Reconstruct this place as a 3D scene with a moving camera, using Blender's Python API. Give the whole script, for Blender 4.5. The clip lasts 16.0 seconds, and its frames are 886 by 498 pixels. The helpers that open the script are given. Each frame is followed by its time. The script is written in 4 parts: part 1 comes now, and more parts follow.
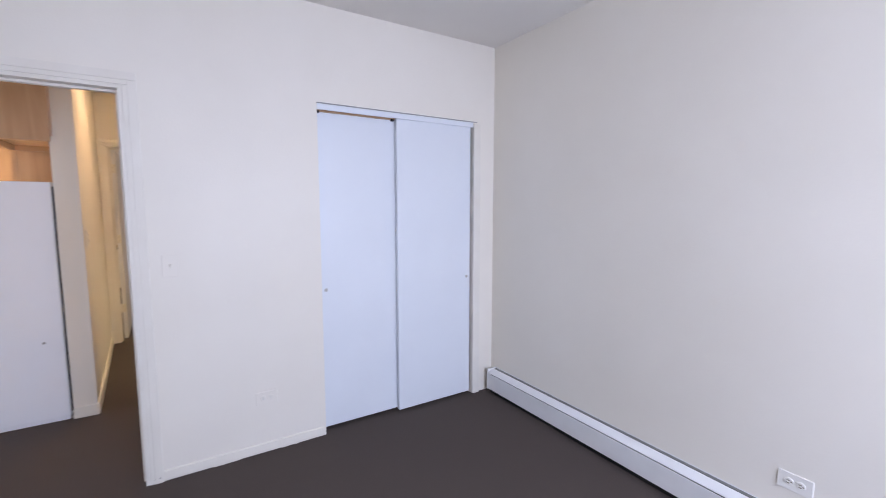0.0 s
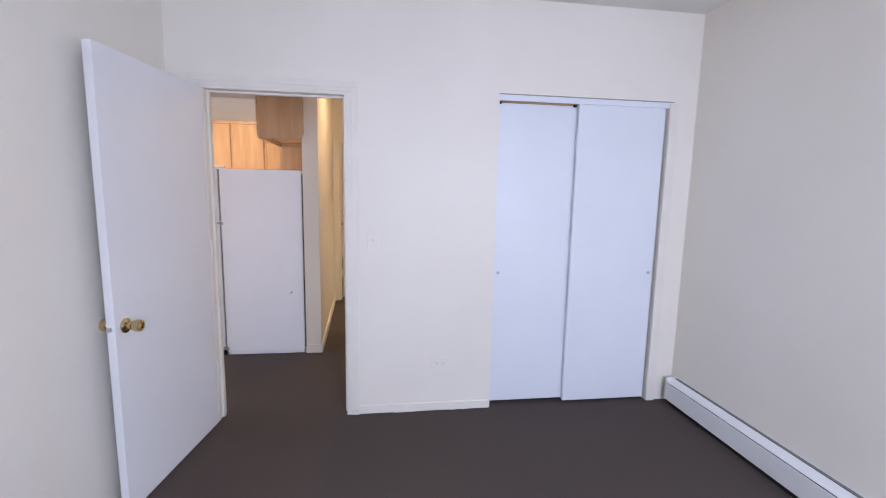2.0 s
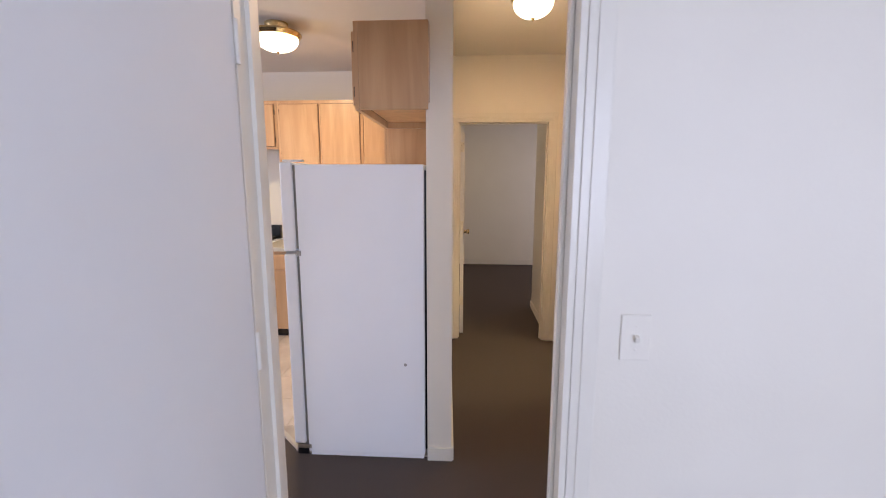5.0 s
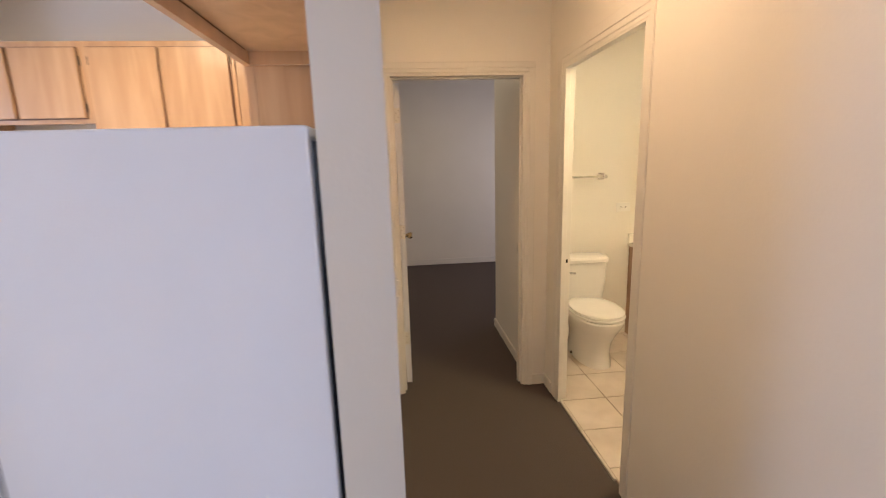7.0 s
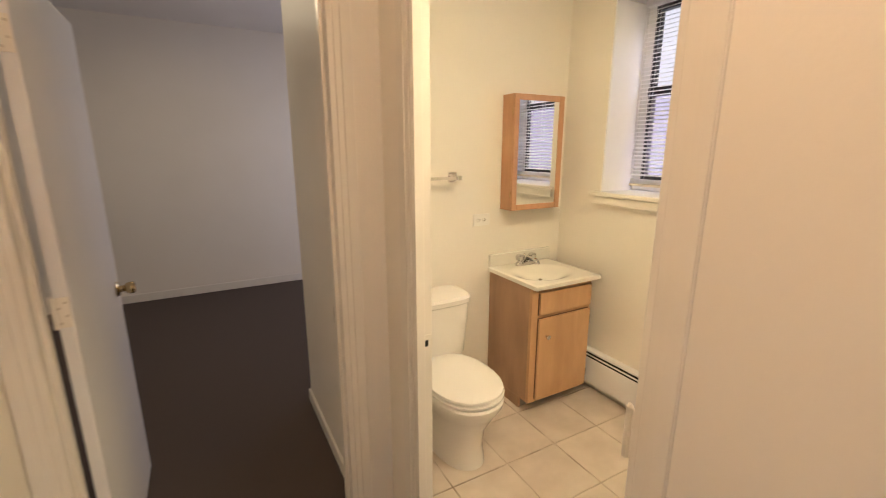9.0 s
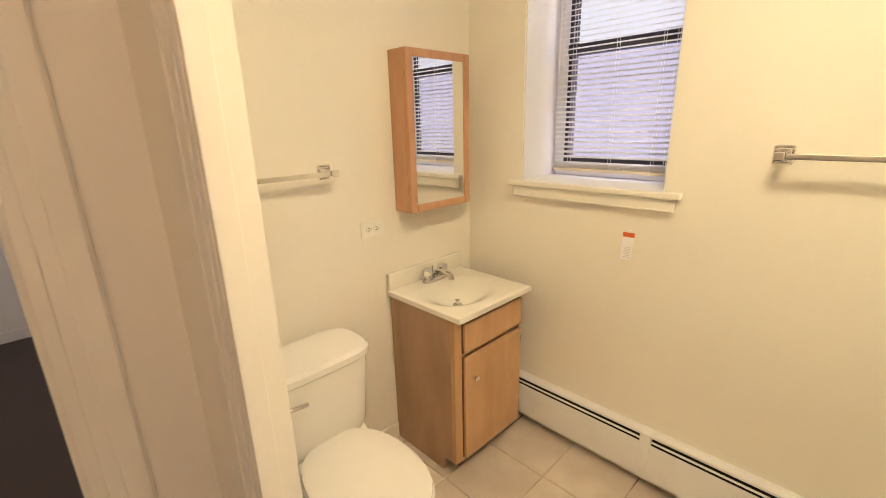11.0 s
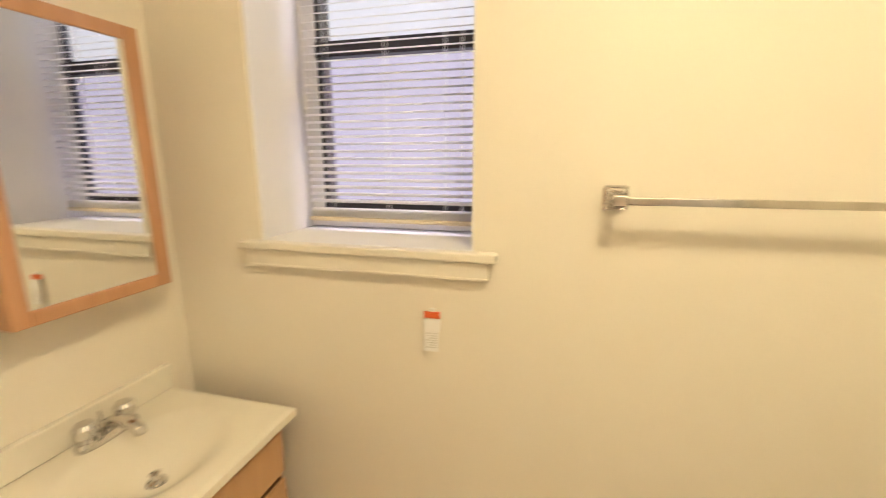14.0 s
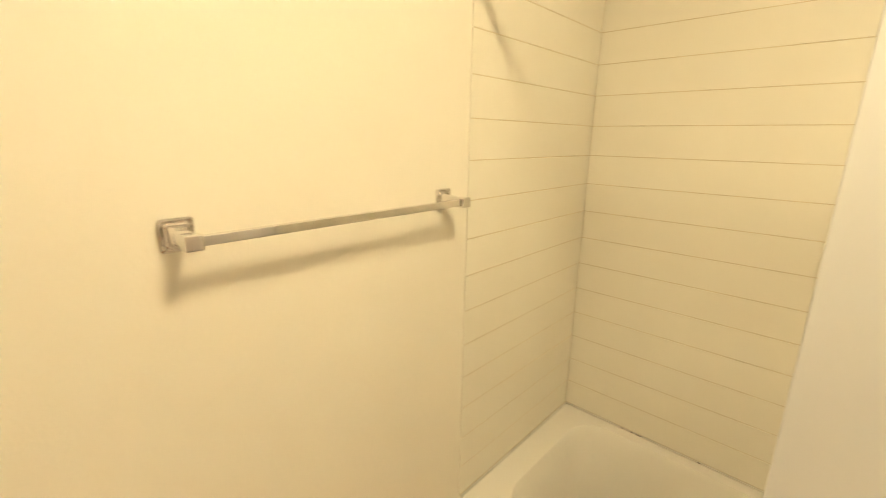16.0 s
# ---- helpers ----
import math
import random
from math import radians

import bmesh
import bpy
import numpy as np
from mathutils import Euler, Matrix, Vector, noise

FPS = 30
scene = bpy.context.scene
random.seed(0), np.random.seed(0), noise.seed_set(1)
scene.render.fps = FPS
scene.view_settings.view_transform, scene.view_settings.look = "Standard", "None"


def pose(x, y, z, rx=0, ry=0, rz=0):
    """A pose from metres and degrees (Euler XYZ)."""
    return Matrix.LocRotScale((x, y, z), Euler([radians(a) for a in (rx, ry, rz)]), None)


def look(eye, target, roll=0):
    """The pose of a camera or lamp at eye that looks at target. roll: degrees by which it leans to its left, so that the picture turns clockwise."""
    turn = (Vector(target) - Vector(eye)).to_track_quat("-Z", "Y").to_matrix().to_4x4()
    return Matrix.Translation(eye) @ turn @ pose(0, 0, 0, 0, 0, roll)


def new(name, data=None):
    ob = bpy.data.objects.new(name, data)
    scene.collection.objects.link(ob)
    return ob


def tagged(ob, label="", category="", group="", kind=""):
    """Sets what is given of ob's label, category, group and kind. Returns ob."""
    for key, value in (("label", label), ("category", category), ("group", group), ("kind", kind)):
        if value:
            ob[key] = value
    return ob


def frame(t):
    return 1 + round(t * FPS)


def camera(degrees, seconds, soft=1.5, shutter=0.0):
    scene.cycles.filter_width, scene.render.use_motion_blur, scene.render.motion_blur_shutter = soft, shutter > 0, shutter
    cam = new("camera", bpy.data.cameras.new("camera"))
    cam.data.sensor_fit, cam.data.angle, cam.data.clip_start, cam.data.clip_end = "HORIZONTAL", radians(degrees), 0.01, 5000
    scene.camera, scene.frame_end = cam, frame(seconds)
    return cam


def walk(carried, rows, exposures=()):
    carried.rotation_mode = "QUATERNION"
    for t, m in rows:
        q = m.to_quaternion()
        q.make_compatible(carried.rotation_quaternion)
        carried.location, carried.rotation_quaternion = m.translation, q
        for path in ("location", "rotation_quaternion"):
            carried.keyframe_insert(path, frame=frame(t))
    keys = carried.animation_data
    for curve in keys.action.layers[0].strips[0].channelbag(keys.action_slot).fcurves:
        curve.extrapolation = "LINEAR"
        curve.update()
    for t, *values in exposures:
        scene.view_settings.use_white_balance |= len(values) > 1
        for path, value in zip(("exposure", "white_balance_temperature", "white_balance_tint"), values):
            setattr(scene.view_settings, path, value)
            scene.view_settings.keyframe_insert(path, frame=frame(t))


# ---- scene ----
cam = camera(91.9, 16.0, soft=0.95, shutter=0.4)
PATH = [
    (0, (0.166, -2.6, 1.461), (1.231, -0.919, 1.256), -0.0),
    (0.5, (0.231, -2.685, 1.476), (1.057, -0.879, 1.236), 0.6),
    (1, (0.244, -2.74, 1.46), (0.864, -0.855, 1.211), 1.0),
    (1.5, (0.239, -2.742, 1.457), (0.678, -0.809, 1.191), 1.1),
    (2, (0.219, -2.687, 1.456), (0.491, -0.724, 1.19), 1.1),
    (2.5, (0.16, -2.524, 1.459), (0.289, -0.548, 1.183), 1.4),
    (3, (0.047, -2.248, 1.492), (0.085, -0.271, 1.19), 1.8),
    (3.5, (-0.04, -1.938, 1.502), (-0.057, 0.036, 1.178), 1.6),
    (4, (-0.085, -1.593, 1.541), (-0.153, 0.379, 1.211), 0.9),
    (4.2, (-0.132, -1.478, 1.537), (-0.224, 0.494, 1.217), 0.8),
    (6.3, (-0.322, -0.18, 1.522), (-0.395, 1.794, 1.209), -1.5),
    (6.5, (-0.327, -0.032, 1.52), (-0.343, 1.938, 1.179), -1.7),
    (7, (-0.317, 0.287, 1.529), (-0.133, 2.241, 1.142), -1.7),
    (7.5, (-0.205, 0.664, 1.531), (0.188, 2.575, 1.09), -1.7),
    (8, (-0.115, 1.001, 1.539), (0.463, 2.865, 1.097), -1.0),
    (8.5, (-0.031, 1.313, 1.561), (0.722, 3.111, 1.114), -0.2),
    (9, (0.086, 1.572, 1.558), (1.024, 3.278, 1.101), 0.0),
    (9.5, (0.225, 1.803, 1.575), (1.325, 3.398, 1.079), -0.3),
    (9.7, (0.264, 1.865, 1.574), (1.409, 3.424, 1.065), -0.6),
    (11.8, (0.625, 2.395, 1.553), (2.01, 3.723, 0.991), -1.5),
    (12, (0.668, 2.436, 1.55), (2.042, 3.785, 1.01), -1.4),
    (12.5, (0.797, 2.511, 1.569), (2.192, 3.852, 1.062), -1.1),
    (13, (0.887, 2.576, 1.574), (2.399, 3.795, 1.096), -0.4),
    (13.5, (0.995, 2.597, 1.562), (2.704, 3.524, 1.094), 0.1),
    (14, (1.121, 2.553, 1.544), (3.006, 3.07, 1.12), -0.2),
    (14.5, (1.239, 2.542, 1.569), (3.19, 2.436, 1.145), -1.1),
    (14.8, (1.268, 2.517, 1.608), (3.16, 2.078, 1.131), -1.6),
    (15, (1.277, 2.514, 1.596), (3.123, 1.887, 1.148), -1.9),
    (15.2, (1.272, 2.505, 1.6), (3.063, 1.74, 1.147), -1.5),
    (15.5, (1.328, 2.581, 1.6), (2.948, 1.504, 1.136), -1.1),
    (16, (1.382, 2.64, 1.613), (2.698, 1.221, 1.11), 0.9),
]
walk(cam, [(t, look(eye, target, roll)) for t, eye, target, roll in PATH], [(0, 0.0, 6500, 10), (4.0, 0.0, 6500, 10), (6.3, 0.0, 6400, 10), (8.0, 0.03, 6250, 10), (9.5, 0.08, 6200, 9), (12.0, 0.0, 6450, 8), (14.0, 0.0, 6500, 6), (16.0, 0.0, 6700, 2)])

# ---- world, sun, window light, lamps ----
world = bpy.data.worlds.new("world")
scene.world = world
world.use_nodes = True
wn = world.node_tree.nodes
sky = wn.new("ShaderNodeTexSky")
sky.sky_type = "NISHITA"
sky.sun_disc = False
sky.sun_elevation, sky.sun_rotation = radians(48), radians(200)
world.node_tree.links.new(sky.outputs[0], wn["Background"].inputs[0])
wn["Background"].inputs[1].default_value = 0.08

sun = new("sun", bpy.data.lights.new("sun", "SUN"))
sun.data.energy, sun.data.angle, sun.data.color = 1.0, radians(12), (1.0, 0.95, 0.88)
sun.matrix_world = look((-4, 12, 14), (0, 0, 0))


def area_lamp(name, eye, target, w, h, watts, colour):
    lamp = new(name, bpy.data.lights.new(name, "AREA"))
    lamp.data.shape, lamp.data.size, lamp.data.size_y = "RECTANGLE", w, h
    lamp.data.energy, lamp.data.color = watts, colour
    lamp.matrix_world = look(eye, target)
    return lamp


def dome_light(name, x, y, z, watts, colour, radius=0.10):
    """The downward light of a ceiling lamp, inside its glass shade."""
    lamp = new(name, bpy.data.lights.new(name, "AREA"))
    lamp.data.shape, lamp.data.size = "DISK", radius * 2
    lamp.data.energy, lamp.data.color = watts, colour
    lamp.location = (x, y, z)
    return lamp


DAY = (0.650, 0.722, 1.0)
WARM = (1.0, 0.76, 0.46)
area_lamp("daylight_bedroom", (1.15, -4.16, 1.5), (0.95, -1.6, 0.2), 1.9, 1.5, 112, DAY)
area_lamp("daylight_living", (-4.93, 0.75, 1.5), (0, 0.85, 1.2), 1.1, 1.4, 62, DAY)
area_lamp("daylight_room_two", (2.13, 5.5, 1.5), (0, 5.5, 1.2), 1.2, 1.4, 10.5, (0.86, 0.80, 1.0))
area_lamp("daylight_bath", (3.35, 2.75, 3.30), (2.3, 3.05, 1.45), 2.4, 1.6, 195, (0.86, 0.80, 1.0))
dome_light("kitchen_bulb", -1.62, 2.13, 2.508, 28, WARM)
dome_light("hall_bulb", 0.12, 1.77, 2.575, 10.4, (1.0, 0.63, 0.36), 0.09)
dome_light("bath_bulb", 1.20, 2.20, 2.575, 26, (1.0, 0.79, 0.475), 0.19)
dome_light("room_two_bulb", -0.05, 5.0, 2.595, 8.5, WARM)

# ---- materials ----


def material(name, base, rough=0.6, metal=0.0, second=None, scale=6.0, stretch=(1, 1, 1), bump=0.0, bump_scale=60.0, detail=4.0, low=0.35, high=0.65, vary=0.0, warp=0.0):
    """A principled material: two colours mixed by a noise, a fine bump, and a random tone for each object."""
    m = bpy.data.materials.new(name)
    m.use_nodes = True
    nt = m.node_tree
    p = nt.nodes["Principled BSDF"]
    p.inputs["Roughness"].default_value = rough
    p.inputs["Metallic"].default_value = metal
    co = nt.nodes.new("ShaderNodeTexCoord")
    mp = nt.nodes.new("ShaderNodeMapping")
    mp.inputs["Scale"].default_value = stretch
    nt.links.new(co.outputs["Object"], mp.inputs["Vector"])
    if second is None:
        second = tuple(c * 0.93 for c in base)
    nz = nt.nodes.new("ShaderNodeTexNoise")
    nz.inputs["Scale"].default_value, nz.inputs["Detail"].default_value = scale, detail
    nz.inputs["Distortion"].default_value = warp
    nt.links.new(mp.outputs[0], nz.inputs["Vector"])
    ramp = nt.nodes.new("ShaderNodeValToRGB")
    ramp.color_ramp.elements[0].position, ramp.color_ramp.elements[1].position = low, high
    ramp.color_ramp.elements[0].color, ramp.color_ramp.elements[1].color = (*second, 1), (*base, 1)
    nt.links.new(nz.outputs["Fac"], ramp.inputs[0])
    colour = ramp.outputs[0]
    if vary:
        info = nt.nodes.new("ShaderNodeObjectInfo")
        hsv = nt.nodes.new("ShaderNodeHueSaturation")
        rng = nt.nodes.new("ShaderNodeMapRange")
        rng.inputs["To Min"].default_value, rng.inputs["To Max"].default_value = 1 - vary, 1 + vary
        nt.links.new(info.outputs["Random"], rng.inputs["Value"])
        nt.links.new(rng.outputs[0], hsv.inputs["Value"])
        nt.links.new(colour, hsv.inputs["Color"])
        colour = hsv.outputs[0]
    nt.links.new(colour, p.inputs["Base Color"])
    if bump:
        bn = nt.nodes.new("ShaderNodeTexNoise")
        bn.inputs["Scale"].default_value, bn.inputs["Detail"].default_value = bump_scale, 3.0
        nt.links.new(mp.outputs[0], bn.inputs["Vector"])
        b = nt.nodes.new("ShaderNodeBump")
        b.inputs["Strength"].default_value, b.inputs["Distance"].default_value = bump, 0.004
        nt.links.new(bn.outputs["Fac"], b.inputs["Height"])
        nt.links.new(b.outputs[0], p.inputs["Normal"])
    return m


def glowing(name, colour, strength, base=None):
    m = bpy.data.materials.new(name)
    m.use_nodes = True
    p = m.node_tree.nodes["Principled BSDF"]
    p.inputs["Base Color"].default_value = (*(base or colour), 1)
    p.inputs["Emission Color"].default_value = (*colour, 1)
    p.inputs["Emission Strength"].default_value = strength
    return m


def clear_pane(name, tint, cover):
    """Clear glass with a little gloss; cover is how much of a fine screen stands before it."""
    m = bpy.data.materials.new(name)
    m.use_nodes = True
    nt = m.node_tree
    out = nt.nodes["Material Output"]
    tr = nt.nodes.new("ShaderNodeBsdfTransparent")
    gl = nt.nodes.new("ShaderNodeBsdfGlossy")
    gl.inputs["Roughness"].default_value = 0.02
    tr.inputs["Color"].default_value = (*tint, 1)
    mix = nt.nodes.new("ShaderNodeMixShader")
    mix.inputs[0].default_value = cover
    nt.links.new(tr.outputs[0], mix.inputs[1])
    nt.links.new(gl.outputs[0], mix.inputs[2])
    nt.links.new(mix.outputs[0], out.inputs[0])
    return m


PAINT = material("cream_wall_paint", (0.845, 0.797, 0.71), 0.5, second=(0.82, 0.770, 0.68), scale=1.7, bump=0.12, bump_scale=90)
CEIL = material("ceiling_paint", (0.80, 0.77, 0.72), 0.8, second=(0.77, 0.735, 0.69), scale=1.5, bump=0.15, bump_scale=70)
TRIM = material("glossy_cream_trim_paint", (0.82, 0.78, 0.70), 0.35, second=(0.79, 0.745, 0.66), scale=5, bump=0.06, bump_scale=40)
WHITE = material("white_door_paint", (0.775, 0.805, 0.845), 0.40, second=(0.755, 0.785, 0.825), scale=2.5, bump=0.05, bump_scale=50)
DOORPAINT = material("off_white_door_paint", (0.80, 0.795, 0.80), 0.40, second=(0.775, 0.77, 0.775), scale=2.5, bump=0.05, bump_scale=50)
REVEAL = material("white_plaster", (0.84, 0.83, 0.82), 0.6, second=(0.80, 0.79, 0.78), scale=4, bump=0.1, bump_scale=60)
CARPET = material("brown_carpet", (0.105, 0.079, 0.067), 0.98, second=(0.064, 0.049, 0.042), scale=160, bump=0.9, bump_scale=420, low=0.3, high=0.7)
TILE = material("beige_floor_tile", (0.65, 0.565, 0.485), 0.35, second=(0.55, 0.465, 0.39), scale=5, bump=0.05, bump_scale=30, vary=0.05)
GROUT = material("brown_stained_grout", (0.57, 0.49, 0.41), 0.9, second=(0.21, 0.15, 0.10), scale=3.2, detail=2.0, bump=0.3, bump_scale=200, low=0.40, high=0.54)
WALLTILE = material("cream_glazed_wall_tile", (0.85, 0.81, 0.72), 0.18, second=(0.83, 0.785, 0.69), scale=3, bump=0.03, bump_scale=25)
OAK = material("oak_veneer", (0.60, 0.385, 0.225), 0.30, second=(0.45, 0.265, 0.140), scale=2.6, stretch=(5, 5, 0.5), bump=0.10, bump_scale=40, vary=0.07, warp=0.9, low=0.25, high=0.75, detail=7)
# dark brown that stands for the shade in gaps round cabinet fronts
GAPSHADE = material("dark_gap_shade", (0.20, 0.105, 0.055), 0.5, second=(0.15, 0.075, 0.038), scale=9, stretch=(9, 9, 0.8))
BIRCH = material("worn_vanity_wood", (0.50, 0.315, 0.195), 0.45, second=(0.36, 0.225, 0.140), scale=2.2, stretch=(2.6, 2.6, 0.7), bump=0.08, bump_scale=40, vary=0.03, detail=6, warp=0.5)
BIRCHFRONT = material("varnished_vanity_front", (0.60, 0.365, 0.195), 0.36, second=(0.49, 0.285, 0.148), scale=2.4, stretch=(3.2, 3.2, 0.8), bump=0.06, bump_scale=40, vary=0.04, detail=6, warp=0.4)
FRIDGE = material("white_enamel", (0.88, 0.90, 0.945), 0.32, second=(0.86, 0.88, 0.925), scale=3, bump=0.10, bump_scale=220)
CERAMIC = material("white_ceramic", (0.83, 0.80, 0.75), 0.10, second=(0.81, 0.78, 0.73), scale=3)
MARBLE = material("cast_marble", (0.82, 0.79, 0.71), 0.16, second=(0.79, 0.75, 0.665), scale=6)
CHROME = material("chrome", (0.72, 0.71, 0.70), 0.06, 1.0)
SATIN = material("satin_chrome", (0.84, 0.82, 0.80), 0.13, 1.0, second=(0.74, 0.72, 0.70), scale=14)
BRASS = material("polished_brass", (0.66, 0.52, 0.29), 0.13, 1.0, second=(0.52, 0.39, 0.20), scale=30)
BRONZE = material("dark_bronze_hinge", (0.10, 0.07, 0.05), 0.4, 0.8)
STEEL = material("brushed_steel", (0.55, 0.53, 0.50), 0.3, 1.0)
BLACK = material("black_enamel", (0.012, 0.012, 0.014), 0.25)
DARK = material("dark_void", (0.010, 0.009, 0.008), 0.9)
SASH = material("dark_window_sash", (0.030, 0.028, 0.034), 0.45)
SLAT = material("white_blind_slat", (0.86, 0.85, 0.84), 0.4)


def let_light_through(m, share):
    """Thin vinyl: part of the light that falls on one side leaves on the other."""
    nt = m.node_tree
    out, p = nt.nodes["Material Output"], nt.nodes["Principled BSDF"]
    tl = nt.nodes.new("ShaderNodeBsdfTranslucent")
    tl.inputs["Color"].default_value = (0.92, 0.91, 0.93, 1)
    mix = nt.nodes.new("ShaderNodeMixShader")
    mix.inputs[0].default_value = share
    nt.links.new(p.outputs[0], mix.inputs[1])
    nt.links.new(tl.outputs[0], mix.inputs[2])
    nt.links.new(mix.outputs[0], out.inputs[0])


let_light_through(SLAT, 0.50)
CREAMRAIL = material("cream_blind_rail", (0.76, 0.68, 0.54), 0.45)
HEATER = material("heater_enamel", (0.82, 0.815, 0.81), 0.4, second=(0.785, 0.775, 0.765), scale=6)
PLASTIC = material("ivory_plastic", (0.88, 0.85, 0.79), 0.35)
SLOT = material("socket_slot", (0.16, 0.13, 0.09), 0.6)
ORANGE = material("orange_label", (0.70, 0.13, 0.035), 0.6)
PAPER = material("white_paper", (0.88, 0.87, 0.86), 0.7)
PINE = material("smooth_red_pine", (0.56, 0.305, 0.165), 0.38, second=(0.50, 0.262, 0.135), scale=5, stretch=(6, 6, 0.8), bump=0.04, bump_scale=40)
SCREENFRAME = material("grey_screen_frame", (0.36, 0.35, 0.40), 0.5)
INK = material("grey_print", (0.62, 0.60, 0.56), 0.7)
TOEKICK = material("grey_toe_kick", (0.22, 0.22, 0.20), 0.7)
STRIP = material("carpet_edge_strip", (0.62, 0.56, 0.48), 0.4, second=(0.5, 0.45, 0.38), scale=20)
COUNTER = material("pale_laminate", (0.62, 0.56, 0.47), 0.35)
MIRROR = material("mirror_silver", (0.86, 0.87, 0.87), 0.01, 1.0, second=(0.86, 0.87, 0.87))
GLASS = clear_pane("window_glass", (1, 1, 1), 0.06)
SCREENED = clear_pane("screened_glass", (0.88, 0.845, 0.92), 0.04)
JOINT = material("tan_tile_joint", (0.70, 0.60, 0.44), 0.8, second=(0.58, 0.48, 0.34), scale=14)
GREY = material("grey_metal_edge", (0.36, 0.35, 0.34), 0.5)
DOME = glowing("lit_frosted_glass", (1.0, 0.86, 0.62), 5.0)
OUTSIDE = glowing("outside_haze", (0.86, 0.84, 0.93), 1.0, (0.01, 0.01, 0.01))

# ---- mesh helpers ----


def add_box(bm, x0, x1, y0, y1, z0, z1):
    vs = [bm.verts.new((x, y, z)) for x in (x0, x1) for y in (y0, y1) for z in (z0, z1)]
    for f in ((0, 1, 3, 2), (4, 6, 7, 5), (0, 4, 5, 1), (2, 3, 7, 6), (0, 2, 6, 4), (1, 5, 7, 3)):
        bm.faces.new([vs[i] for i in f])
    return bm


def box(x0, x1, y0, y1, z0, z1, bev=0.0, seg=2):
    bm = add_box(bmesh.new(), x0, x1, y0, y1, z0, z1)
    if bev:
        bmesh.ops.bevel(bm, geom=bm.edges[:], offset=bev, segments=seg, affect="EDGES", profile=0.6)
    return bm


def lathe(profile, seg=24):
    """A solid of turning about z from (radius, z) pairs."""
    bm = bmesh.new()
    rings = []
    for r, z in profile:
        rings.append([bm.verts.new((r * math.cos(a), r * math.sin(a), z)) for a in (2 * math.pi * i / seg for i in range(seg))])
    for a, b in zip(rings, rings[1:]):
        for i in range(seg):
            bm.faces.new((a[i], a[(i + 1) % seg], b[(i + 1) % seg], b[i]))
    bm.faces.new(rings[0][::-1])
    bm.faces.new(rings[-1])
    return bm


def turned(bm, m):
    bmesh.ops.transform(bm, matrix=m, verts=bm.verts[:])
    return bm


def tube(points, r, seg=12):
    """A round bar swept along points."""
    bm = bmesh.new()
    pts = [Vector(p) for p in points]
    rings = []
    for i, p in enumerate(pts):
        way = (pts[min(i + 1, len(pts) - 1)] - pts[max(i - 1, 0)]).normalized()
        u = way.orthogonal().normalized() if abs(way.z) > 0.99 else way.cross(Vector((0, 0, 1))).normalized()
        v = way.cross(u)
        rings.append([bm.verts.new(p + r * (math.cos(a) * u + math.sin(a) * v)) for a in (2 * math.pi * k / seg for k in range(seg))])
    for a, b in zip(rings, rings[1:]):
        for i in range(seg):
            bm.faces.new((a[i], a[(i + 1) % seg], b[(i + 1) % seg], b[i]))
    bm.faces.new(rings[0][::-1])
    bm.faces.new(rings[-1])
    return bm


def loft(sections, seg=28, power=2.0):
    """A closed skin through rounded sections (cx, cy, z, rx, ry), rounder or squarer by power."""
    bm = bmesh.new()
    rings = []
    for cx, cy, z, rx, ry in sections:
        ring = []
        for i in range(seg):
            a = 2 * math.pi * i / seg
            c, s = math.cos(a), math.sin(a)
            ring.append(bm.verts.new((cx + rx * math.copysign(abs(c) ** (2 / power), c), cy + ry * math.copysign(abs(s) ** (2 / power), s), z)))
        rings.append(ring)
    for a, b in zip(rings, rings[1:]):
        for i in range(seg):
            bm.faces.new((a[i], a[(i + 1) % seg], b[(i + 1) % seg], b[i]))
    bm.faces.new(rings[0][::-1])
    bm.faces.new(rings[-1])
    return bm


def prism(points, z0, z1):
    bm = bmesh.new()
    low = [bm.verts.new((x, y, z0)) for x, y in points]
    top = [bm.verts.new((x, y, z1)) for x, y in points]
    n = len(points)
    bm.faces.new(low[::-1])
    bm.faces.new(top)
    for i in range(n):
        bm.faces.new((low[i], low[(i + 1) % n], top[(i + 1) % n], top[i]))
    return bm


def finish(bm, name, smooth=False):
    bmesh.ops.recalc_face_normals(bm, faces=bm.faces[:])
    me = bpy.data.meshes.new(name)
    bm.to_mesh(me)
    bm.free()
    if smooth:
        for p in me.polygons:
            p.use_smooth = True
        me.set_sharp_from_angle(angle=radians(38))
    return me


def thing(name, x, y, z, rz=0.0, label="", category="", group=""):
    ob = new(name)
    ob.matrix_world = pose(x, y, z, 0, 0, rz)
    ob.empty_display_size = 0.1
    return tagged(ob, label, category, group)


def part(name, bm, mat, parent, label="", smooth=False):
    ob = new(name, finish(bm, name, smooth))
    ob.data.materials.append(mat)
    ob.parent = parent
    return tagged(ob, label)


def solid(name, bm, mat, label="", category="", kind="structure", smooth=False, group=""):
    ob = new(name, finish(bm, name, smooth))
    ob.data.materials.append(mat)
    return tagged(ob, label, category, group, kind)


